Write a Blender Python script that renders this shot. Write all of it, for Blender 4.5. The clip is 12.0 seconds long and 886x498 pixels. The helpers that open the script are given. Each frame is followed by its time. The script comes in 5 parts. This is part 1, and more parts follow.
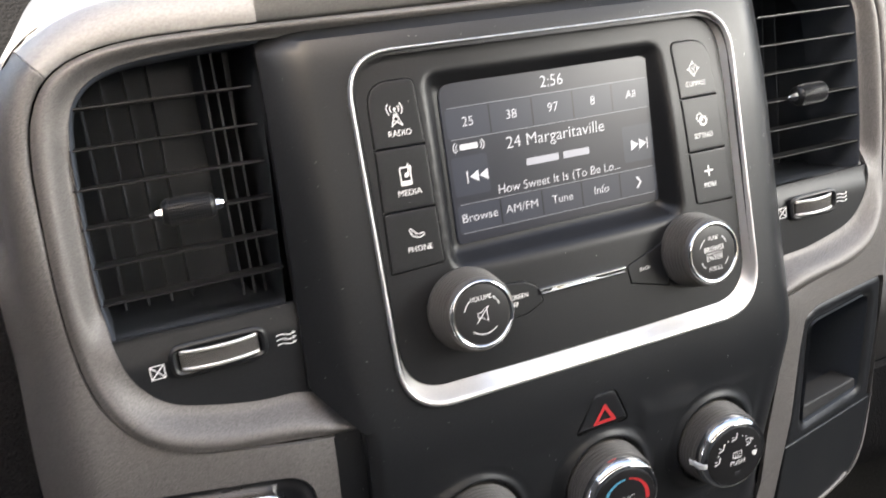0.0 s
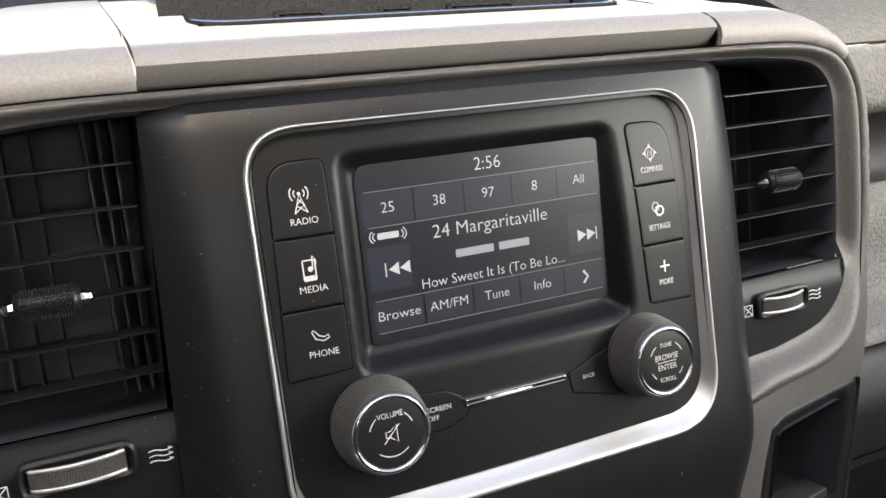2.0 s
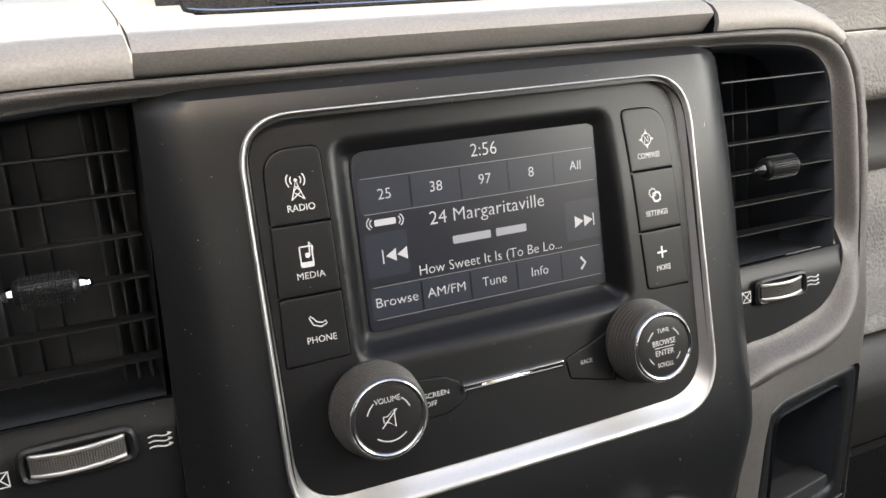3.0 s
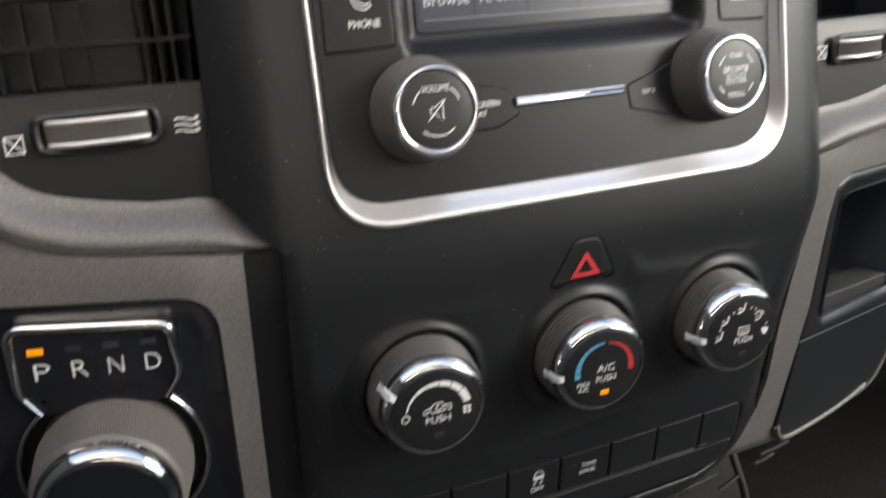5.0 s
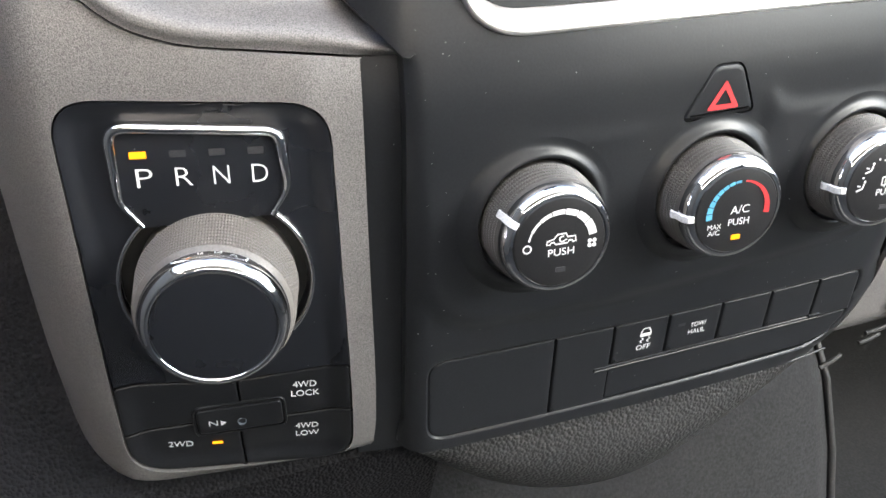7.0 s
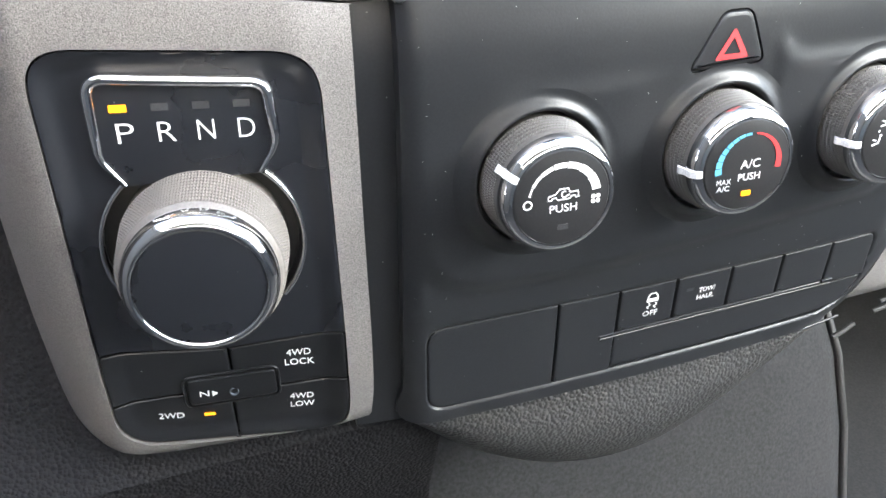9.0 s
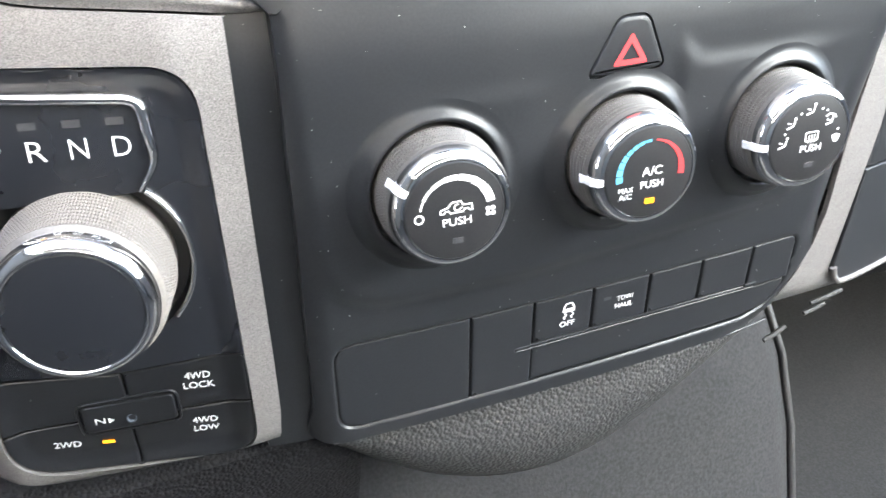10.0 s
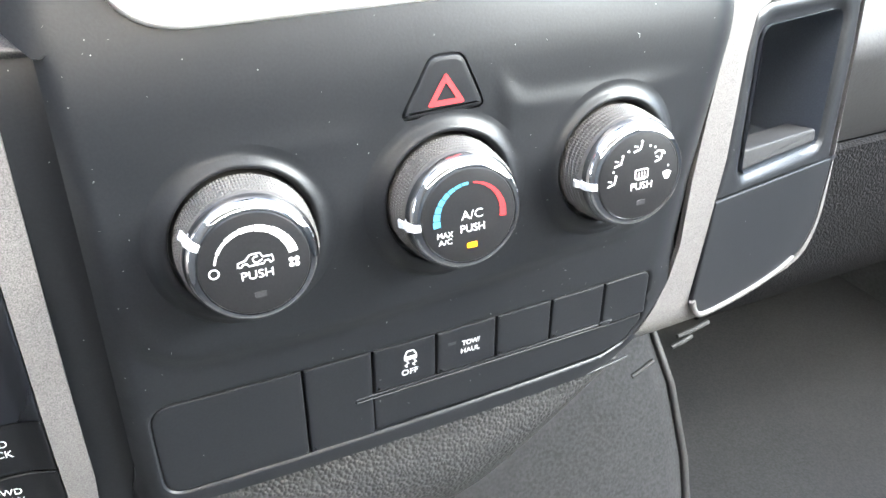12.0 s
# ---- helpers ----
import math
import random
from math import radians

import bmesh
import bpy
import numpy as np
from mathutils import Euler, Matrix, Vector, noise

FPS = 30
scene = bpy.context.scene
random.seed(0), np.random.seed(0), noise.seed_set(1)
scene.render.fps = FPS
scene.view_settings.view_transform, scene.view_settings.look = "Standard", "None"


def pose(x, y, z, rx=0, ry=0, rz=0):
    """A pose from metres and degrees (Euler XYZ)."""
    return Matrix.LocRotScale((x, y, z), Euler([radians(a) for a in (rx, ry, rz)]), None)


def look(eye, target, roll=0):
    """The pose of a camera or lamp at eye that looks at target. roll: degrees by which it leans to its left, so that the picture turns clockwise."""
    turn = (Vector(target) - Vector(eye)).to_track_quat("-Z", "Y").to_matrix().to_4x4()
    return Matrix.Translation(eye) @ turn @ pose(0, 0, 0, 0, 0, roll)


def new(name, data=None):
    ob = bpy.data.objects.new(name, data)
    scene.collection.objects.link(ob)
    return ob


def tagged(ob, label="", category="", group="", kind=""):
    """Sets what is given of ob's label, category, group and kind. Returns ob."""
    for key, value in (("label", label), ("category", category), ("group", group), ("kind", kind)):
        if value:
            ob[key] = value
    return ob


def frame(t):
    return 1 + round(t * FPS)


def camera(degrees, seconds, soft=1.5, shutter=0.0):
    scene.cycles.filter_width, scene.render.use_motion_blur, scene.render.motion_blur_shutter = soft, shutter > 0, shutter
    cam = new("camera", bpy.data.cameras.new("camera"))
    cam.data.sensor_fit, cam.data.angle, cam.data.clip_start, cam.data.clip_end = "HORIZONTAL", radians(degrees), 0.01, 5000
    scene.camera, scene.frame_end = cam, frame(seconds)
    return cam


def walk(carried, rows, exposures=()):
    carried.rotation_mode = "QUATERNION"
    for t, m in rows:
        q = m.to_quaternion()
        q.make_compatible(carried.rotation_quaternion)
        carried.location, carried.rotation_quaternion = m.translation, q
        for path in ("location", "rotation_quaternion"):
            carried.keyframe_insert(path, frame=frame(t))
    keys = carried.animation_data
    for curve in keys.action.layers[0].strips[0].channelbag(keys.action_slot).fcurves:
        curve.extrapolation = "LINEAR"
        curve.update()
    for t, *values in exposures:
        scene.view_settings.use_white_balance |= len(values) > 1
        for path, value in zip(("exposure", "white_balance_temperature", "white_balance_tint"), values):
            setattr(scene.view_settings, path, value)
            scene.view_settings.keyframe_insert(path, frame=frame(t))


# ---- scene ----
cam = camera(57.4, 12.0, shutter=0.3)
# the dashboard's own frame: x to the passenger side, y up along its face, z out towards the seats, in millimetres
RAKE = pose(0, 0, 1.0, -12.0, 0, 0)
FACE = RAKE @ pose(0.218, 0.312, 0.189, 90, 0, 0)
PATH = [
    (0, (0.002, 0.053, 1.304), (0.741, 1.719, 0.482), -2.6),
    (0.5, (0.029, 0.064, 1.311), (0.813, 1.743, 0.559), -1.2),
    (1, (0.045, 0.076, 1.31), (0.836, 1.763, 0.582), -0.6),
    (1.5, (0.053, 0.088, 1.31), (0.836, 1.777, 0.579), -0.2),
    (2, (0.056, 0.09, 1.311), (0.828, 1.777, 0.563), -0.2),
    (2.5, (0.057, 0.089, 1.309), (0.823, 1.775, 0.554), -0.5),
    (4.3, (0.058, 0.08, 1.298), (0.813, 1.761, 0.521), -0.5),
    (4.5, (0.058, 0.085, 1.275), (0.807, 1.75, 0.459), -0.1),
    (4.7, (0.06, 0.081, 1.251), (0.785, 1.736, 0.394), -0.1),
    (5, (0.042, 0.082, 1.214), (0.731, 1.716, 0.29), 0.5),
    (5.5, (0.019, 0.09, 1.183), (0.633, 1.686, 0.147), 1.3),
    (6, (0.011, 0.095, 1.173), (0.593, 1.676, 0.096), 1.3),
    (6.5, (0.014, 0.097, 1.172), (0.591, 1.67, 0.08), 1.2),
    (7, (0.013, 0.098, 1.169), (0.591, 1.667, 0.072), 1.2),
    (7.5, (0.014, 0.099, 1.168), (0.585, 1.663, 0.061), 1.2),
    (7.7, (0.012, 0.1, 1.163), (0.579, 1.663, 0.052), 1.2),
    (9.3, (0.022, 0.101, 1.152), (0.591, 1.66, 0.036), -0.0),
    (9.5, (0.029, 0.1, 1.153), (0.608, 1.655, 0.036), -0.1),
    (10, (0.049, 0.099, 1.151), (0.657, 1.649, 0.044), -0.2),
    (10.5, (0.071, 0.096, 1.155), (0.727, 1.638, 0.063), -0.1),
    (11, (0.09, 0.097, 1.15), (0.795, 1.628, 0.074), 0.3),
    (11.5, (0.097, 0.096, 1.148), (0.831, 1.622, 0.084), 0.7),
    (12, (0.098, 0.095, 1.15), (0.841, 1.627, 0.1), 0.6),
]
# the camera's own exposure climbs as it dips to the darker lower panel
LIGHT = [(0, 2.4), (0.6, 1.8), (2.5, 1.75), (4.5, 1.75), (5, 2.05), (5.5, 2.8), (6.5, 3.45), (7.5, 3.52), (9.3, 4.25), (10, 4.45), (11, 4.62), (12, 4.6)]
walk(cam, [(t, look(eye, target, roll)) for t, eye, target, roll in PATH], [(t, stops, float(np.interp(t, (0, 2.5, 4.5, 5.5, 7.5, 9.5, 12), (7300, 7350, 7650, 7350, 7000, 6800, 6750))), 8 - 0.42 * t) for t, stops in LIGHT])

# ---- world and light ----
world = bpy.data.worlds.new("sky")
scene.world = world
world.use_nodes = True
wn = world.node_tree.nodes
sky = wn.new("ShaderNodeTexSky")
sky.sky_type = "NISHITA"
sky.sun_disc = False
sky.sun_elevation, sky.sun_rotation = radians(41), radians(-168)
sky.dust_density, sky.air_density = 4.0, 0.8
world.node_tree.links.new(sky.outputs[0], wn["Background"].inputs[0])
wn["Background"].inputs[1].default_value = 0.15
sun = new("sun", bpy.data.lights.new("sun", "SUN"))
sun.data.energy, sun.data.angle, sun.data.color = 4.0, radians(0.5), (1.0, 0.97, 0.92)
sun.matrix_world = look((0, 0, 0), (0.24, 1.15, -1.0))

# added area lamp at the passenger windows, boosting the sky's light from that side
pane = bpy.data.lights.new("window_fill", "AREA")
pane.shape, pane.size, pane.size_y, pane.energy, pane.color = "RECTANGLE", 1.0, 0.42, 5.0, (0.99, 0.99, 1.0)
window_light = new("window_fill", pane)
window_light.matrix_world = look((1.06, -0.25, 1.58), (0.0, -0.1, 1.4))


# ---- materials ----
def material(name, color, rough=0.5, metal=0.0, grain=0.0, grain_size=0.4, spread=0.15, stain=0.1, speck=0.0, spec=0.5, kind="noise", coat=0.0):
    """A surface with fine relief (grain_size in mm), a speckle of lightness and broad uneven gloss."""
    m = bpy.data.materials.new(name)
    m.use_nodes = True
    nt = m.node_tree
    b = nt.nodes["Principled BSDF"]
    b.inputs["Metallic"].default_value = metal
    b.inputs["Specular IOR Level"].default_value = spec
    b.inputs["Coat Weight"].default_value = coat
    b.inputs["Coat Roughness"].default_value = 0.05
    co = nt.nodes.new("ShaderNodeTexCoord")
    broad = nt.nodes.new("ShaderNodeTexNoise")
    broad.inputs["Scale"].default_value = 14.0
    broad.inputs["Detail"].default_value = 6.0
    nt.links.new(co.outputs["Object"], broad.inputs["Vector"])
    rr = nt.nodes.new("ShaderNodeMapRange")
    rr.inputs["To Min"].default_value = max(0.02, rough - stain)
    rr.inputs["To Max"].default_value = min(1.0, rough + stain)
    nt.links.new(broad.outputs["Fac"], rr.inputs["Value"])
    nt.links.new(rr.outputs["Result"], b.inputs["Roughness"])
    fine = nt.nodes.new("ShaderNodeTexVoronoi" if kind == "cells" else "ShaderNodeTexNoise")
    fine.inputs["Scale"].default_value = 1000.0 / grain_size * 0.5
    nt.links.new(co.outputs["Object"], fine.inputs["Vector"])
    value = fine.outputs["Distance"] if kind == "cells" else fine.outputs["Fac"]
    ramp = nt.nodes.new("ShaderNodeMapRange")
    ramp.inputs["From Min"].default_value = 0.3
    ramp.inputs["From Max"].default_value = 0.7
    ramp.inputs["To Min"].default_value = 1.0 - spread
    ramp.inputs["To Max"].default_value = 1.0 + spread
    nt.links.new(value, ramp.inputs["Value"])
    mul = nt.nodes.new("ShaderNodeVectorMath")
    mul.operation = "SCALE"
    mul.inputs[0].default_value = color
    nt.links.new(ramp.outputs["Result"], mul.inputs["Scale"])
    last = mul.outputs[0]
    if speck:
        dust = nt.nodes.new("ShaderNodeTexVoronoi")
        dust.inputs["Scale"].default_value = 230.0
        nt.links.new(co.outputs["Object"], dust.inputs["Vector"])
        dotr = nt.nodes.new("ShaderNodeMapRange")
        dotr.inputs["From Min"].default_value = 0.06
        dotr.inputs["From Max"].default_value = 0.035
        dotr.inputs["To Max"].default_value = speck
        nt.links.new(dust.outputs["Distance"], dotr.inputs["Value"])
        sel = nt.nodes.new("ShaderNodeMath")
        sel.operation = "GREATER_THAN"
        sel.inputs[1].default_value = 0.8
        sep = nt.nodes.new("ShaderNodeSeparateColor")
        nt.links.new(dust.outputs["Color"], sep.inputs[0])
        nt.links.new(sep.outputs[0], sel.inputs[0])
        both = nt.nodes.new("ShaderNodeMath")
        both.operation = "MULTIPLY"
        nt.links.new(sel.outputs[0], both.inputs[0])
        nt.links.new(dotr.outputs["Result"], both.inputs[1])
        mix = nt.nodes.new("ShaderNodeMix")
        mix.data_type = "RGBA"
        mix.inputs["B"].default_value = (0.5, 0.5, 0.48, 1)
        nt.links.new(both.outputs[0], mix.inputs["Factor"])
        nt.links.new(last, mix.inputs["A"])
        last = mix.outputs["Result"]
    nt.links.new(last, b.inputs["Base Color"])
    if grain:
        bump = nt.nodes.new("ShaderNodeBump")
        bump.inputs["Strength"].default_value = grain
        bump.inputs["Distance"].default_value = 0.0003 if kind == "noise" else 0.0010
        bump.invert = kind == "cells"
        nt.links.new(value, bump.inputs["Height"])
        nt.links.new(bump.outputs[0], b.inputs["Normal"])
    return m


def glow(name, color, strength):
    m = bpy.data.materials.new(name)
    m.use_nodes = True
    b = m.node_tree.nodes["Principled BSDF"]
    b.inputs["Base Color"].default_value = (*[c * 0.3 for c in color], 1)
    b.inputs["Emission Color"].default_value = (*color, 1)
    b.inputs["Emission Strength"].default_value = strength
    b.inputs["Roughness"].default_value = 0.28
    return m


BLACK = material("soft_black_plastic", (0.013, 0.014, 0.016), 0.37, grain=0.12, grain_size=0.5, speck=0.7, spec=0.4)
RADIO_BLACK = material("radio_black_plastic", (0.0085, 0.009, 0.0105), 0.38, grain=0.15, grain_size=0.4, speck=0.6, spec=0.36)
# black raised and blued in colour to stand in for haze over the vents
DEEP = material("lifted_black_plastic", (0.048, 0.056, 0.070), 0.5, grain=0.2, spec=0.5)
BOLSTER = material("grained_black_bolster", (0.007, 0.007, 0.008), 0.75, grain=0.8, grain_size=0.9, spec=0.15, kind="cells")
SLAT = material("slat_black_plastic", (0.012, 0.012, 0.013), 0.32)
GLOSS = material("gloss_black_plastic", (0.011, 0.012, 0.015), 0.28, stain=0.06, spread=0.05, speck=0.5)
RUBBER = material("dark_rubber", (0.085, 0.080, 0.075), 0.45)
SOFT_GREY = material("grey_knurled_rubber", (0.135, 0.124, 0.113), 0.45)
CAP = material("knob_cap_black", (0.014, 0.014, 0.015), 0.38, grain=0.1)
CHROME = material("chrome", (0.82, 0.82, 0.84), 0.06, metal=1.0, stain=0.03, spread=0.02)
SATIN = material("satin_silver", (0.74, 0.73, 0.72), 0.36, metal=0.7, stain=0.04, spread=0.03)
GREY = material("grey_metallic_paint", (0.142, 0.135, 0.131), 0.48, metal=0.25, grain=0.4, grain_size=0.24, spread=0.45)
PAD = material("dash_pad_grey", (0.32, 0.31, 0.30), 0.5, grain=0.35, grain_size=0.6, spread=0.12)
VINYL = material("grained_vinyl", (0.036, 0.036, 0.036), 0.45, grain=0.7, grain_size=0.95, spread=0.08, kind="cells")
DARK = material("dark_dash_plastic", (0.024, 0.024, 0.025), 0.6, grain=0.5, grain_size=0.9)
CARPET = material("charcoal_carpet", (0.015, 0.0155, 0.017), 0.95, grain=1.0, grain_size=1.2, spread=0.5)
SHELF = material("grey_dash_shelf", (0.14, 0.137, 0.132), 0.55, grain=0.8, grain_size=1.3, spread=0.12, kind="cells")
# dash grey darkened in colour, standing in for shade on the passenger top
UPPER_PAD = material("shaded_dash_top", (0.045, 0.044, 0.043), 0.6, grain=0.8, grain_size=1.3, spread=0.12, kind="cells")
PRINT = material("white_print", (0.78, 0.78, 0.78), 0.5)
RED = material("red_print", (0.5, 0.03, 0.035), 0.5)
BLUE = material("blue_print", (0.08, 0.32, 0.48), 0.5)
DULL = material("dull_metal", (0.12, 0.12, 0.12), 0.42, metal=0.6)
FLOOR_MAT = material("grey_floor_carpet", (0.015, 0.016, 0.018), 0.95, grain=1.0, grain_size=1.2, spread=0.4)
LINT = material("pale_lint", (0.62, 0.62, 0.60), 0.8)
ROOF = material("headliner_cloth", (0.44, 0.44, 0.44), 0.9, grain=0.4, grain_size=2.0)
# kept dark so the unseen left door holds back light on the driver's side
TRIM = material("dark_left_blocker", (0.035, 0.035, 0.036), 0.7, grain=0.4, grain_size=1.5)
SEAT = material("seat_cloth", (0.075, 0.078, 0.082), 0.9, grain=0.6, grain_size=2.0)
SCREEN = glow("display_dark", (0.021, 0.023, 0.034), 0.2)
SCREEN_BOX = glow("display_key", (0.036, 0.041, 0.060), 0.2)
SCREEN_GAP = glow("display_gap", (0.004, 0.004, 0.006), 0.2)
SCREEN_LINE = glow("display_line", (0.25, 0.26, 0.30), 0.2)
SCREEN_DIM = glow("display_dim", (0.42, 0.43, 0.50), 0.2)
SCREEN_TEXT = glow("display_text", (0.68, 0.69, 0.76), 0.2)
AMBER = glow("amber_light", (1.0, 0.33, 0.015), 0.22)
UNLIT = material("unlit_lens", (0.035, 0.035, 0.038), 0.4)
# darker copy of the recess black, so wells look shaded by colour
CAVITY = material("shadowed_black_plastic", (0.012, 0.012, 0.013), 0.6)

# ---- builders ----
from mathutils.geometry import delaunay_2d_cdt
MM = 0.001


def thing(name, at=(0, 0, 0), turn=(0, 0, 0), label="", category="", group="", kind="", base=None):
    ob = new(name)
    ob.empty_display_size = 0.01
    ob.matrix_world = (FACE if base is None else base) @ pose(at[0] * MM, at[1] * MM, at[2] * MM, *turn)
    return tagged(ob, label, category, group, kind)


def mesh_of(name, bm, mat, smooth=35):
    me = bpy.data.meshes.new(name)
    for v in bm.verts:
        v.co *= MM
    bmesh.ops.recalc_face_normals(bm, faces=bm.faces)
    bm.to_mesh(me)
    bm.free()
    me.materials.append(mat)
    if smooth:
        me.shade_smooth()
        me.set_sharp_from_angle(angle=radians(smooth))
    return me


def part(name, bm, mat, parent, label="", at=(0, 0, 0), turn=(0, 0, 0), smooth=35):
    ob = new(name, mesh_of(name, bm, mat, smooth))
    ob.parent = parent
    ob.matrix_basis = pose(at[0] * MM, at[1] * MM, at[2] * MM, *turn)
    return tagged(ob, label)


def solid(name, bm, mat, at=(0, 0, 0), turn=(0, 0, 0), label="", category="", group="", kind="", smooth=35, base=None):
    ob = new(name, mesh_of(name, bm, mat, smooth))
    ob.matrix_world = (FACE if base is None else base) @ pose(at[0] * MM, at[1] * MM, at[2] * MM, *turn)
    return tagged(ob, label, category, group, kind)


def rounded(pts, radii, n=6):
    """A polygon with its corners rounded; radii: one for all, or one a corner."""
    out, k = [], len(pts)
    if not hasattr(radii, "__len__"):
        radii = [radii] * k
    for i in range(k):
        p, a, b = Vector(pts[i]), Vector(pts[i - 1]), Vector(pts[(i + 1) % k])
        r = radii[i]
        da, db = (a - p), (b - p)
        la, lb = da.length, db.length
        da, db = da / la, db / lb
        ang = math.acos(max(-1, min(1, da.dot(db))))
        if r <= 0 or ang > 3.1:
            out.append((p.x, p.y))
            continue
        d = min(r / math.tan(ang / 2), (0.49 if radii[i - 1] else 0.95) * la, (0.49 if radii[(i + 1) % k] else 0.95) * lb)
        s, e = p + da * d, p + db * d
        for j in range(n + 1):
            q = j / n
            c = s * (1 - q) ** 2 + p * 2 * q * (1 - q) + e * q ** 2
            out.append((c.x, c.y))
    return out


def box2(x0, y0, x1, y1, r=0, n=6):
    return rounded([(x0, y0), (x1, y0), (x1, y1), (x0, y1)], r, n)


def ring2(cx, cy, r, n=48, a0=0.0, a1=360.0):
    full = abs(a1 - a0) >= 360
    return [(cx + r * math.cos(radians(a0 + (a1 - a0) * i / (n if full else n - 1))), cy + r * math.sin(radians(a0 + (a1 - a0) * i / (n if full else n - 1)))) for i in range(n)]


def area2(p):
    return 0.5 * sum(p[i - 1][0] * p[i][1] - p[i][0] * p[i - 1][1] for i in range(len(p)))


def inset(pts, d):
    """The polygon moved inwards by d (outwards: minus)."""
    if area2(pts) < 0:
        d = -d
    out, k = [], len(pts)
    for i in range(k):
        p, a, b = Vector(pts[i]), Vector(pts[i - 1]), Vector(pts[(i + 1) % k])
        e1, e2 = (p - a), (b - p)
        if e1.length < 1e-9 or e2.length < 1e-9:
            out.append((p.x, p.y))
            continue
        e1.normalize(), e2.normalize()
        n1, n2 = Vector((-e1.y, e1.x)), Vector((-e2.y, e2.x))
        m = n1 + n2
        m = m / max(0.35, m.dot(m) / 2)
        out.append((p.x + m.x * d, p.y + m.y * d))
    return out


def loft(bm, rings, cap0=False, cap1=True, closed=True):
    """Skins rings of 3D points of one length."""
    vs = [[bm.verts.new(p) for p in r] for r in rings]
    k = len(vs[0])
    for a, b in zip(vs, vs[1:]):
        for i in range(k if closed else k - 1):
            j = (i + 1) % k
            bm.faces.new((a[i], a[j], b[j], b[i]))
    if cap0:
        bm.faces.new(vs[0])
    if cap1:
        bm.faces.new(vs[-1])
    return vs


def plate(outline, levels, f=None, cap0=False, bm=None):
    """A raised plate: rings of the outline at (inset, height), closed by a lid. f: the height of the ground below it."""
    bm = bm or bmesh.new()
    rings = []
    for d, z in levels:
        rings.append([(x, y, z + (f(x, y) if f else 0)) for x, y in inset(outline, d)])
    loft(bm, rings, cap0)
    return bm


def button(outline, height=1.0, r=0.5, depth=4.0, f=None):
    return plate(outline, [(0, -depth), (0, height - r), (0.12 * r, height - 0.5 * r), (0.45 * r, height - 0.12 * r), (r, height), (r + 0.4, height)], f)


def cover(outline, f, r=1.0, depth=5.0, step=3.5):
    """A cap whose top follows f, with a rounded edge."""
    o = dense(outline, step - 0.4)
    o = [p for k, p in enumerate(o) if math.hypot(p[0] - o[k - 1][0], p[1] - o[k - 1][1]) > 0.04]
    bm = sheet(inset(o, r), [], f, step, 0, 0)
    rings = []
    for q, z in ((0, -depth), (0, -r), (0.12 * r, -0.5 * r), (0.45 * r, -0.12 * r), (r, 0)):
        rings.append([(x, y, f(x, y) + z) for x, y in inset(o, q)])
    loft(bm, rings, False, False)
    bmesh.ops.remove_doubles(bm, verts=bm.verts, dist=1e-4)
    return bm


def lathe(bm, profile, n=64, at=(0, 0, 0), cap0=False, cap1=True, knurl=None):
    """Turns (radius, height) pairs round z. knurl: (from, to, height) raises a small pyramid on each field between those rings."""
    rings = []
    for i, (r, z) in enumerate(profile):
        rings.append([(at[0] + r * math.cos(2 * math.pi * (k + 0.5 * (i % 2 if knurl else 0)) / n), at[1] + r * math.sin(2 * math.pi * (k + 0.5 * (i % 2 if knurl else 0)) / n), at[2] + z) for k in range(n)])
    vs = loft(bm, rings, cap0, cap1)
    if knurl:
        bm.normal_update()
        low = [v for i in range(knurl[0], knurl[1] + 1) for v in vs[i]]
        chosen = set(low)
        fields = [f for f in bm.faces if len(f.verts) == 4 and all(v in chosen for v in f.verts)]
        up = 1 if sum((f.calc_center_median() - Vector(at)).xy.dot(f.normal.xy) for f in fields[:5]) > 0 else -1
        bmesh.ops.poke(bm, faces=fields, offset=up * knurl[2])
    return bm


def inside(x, y, poly):
    c, j = False, len(poly) - 1
    for i in range(len(poly)):
        xi, yi = poly[i]
        xj, yj = poly[j]
        if (yi > y) != (yj > y) and x < (xj - xi) * (y - yi) / (yj - yi) + xi:
            c = not c
        j = i
    return c


def dense(poly, step):
    out = []
    for i in range(len(poly)):
        a, b = poly[i], poly[(i + 1) % len(poly)]
        k = max(1, int(math.hypot(b[0] - a[0], b[1] - a[1]) / step))
        out += [(a[0] + (b[0] - a[0]) * q / k, a[1] + (b[1] - a[1]) * q / k) for q in range(k)]
    return out


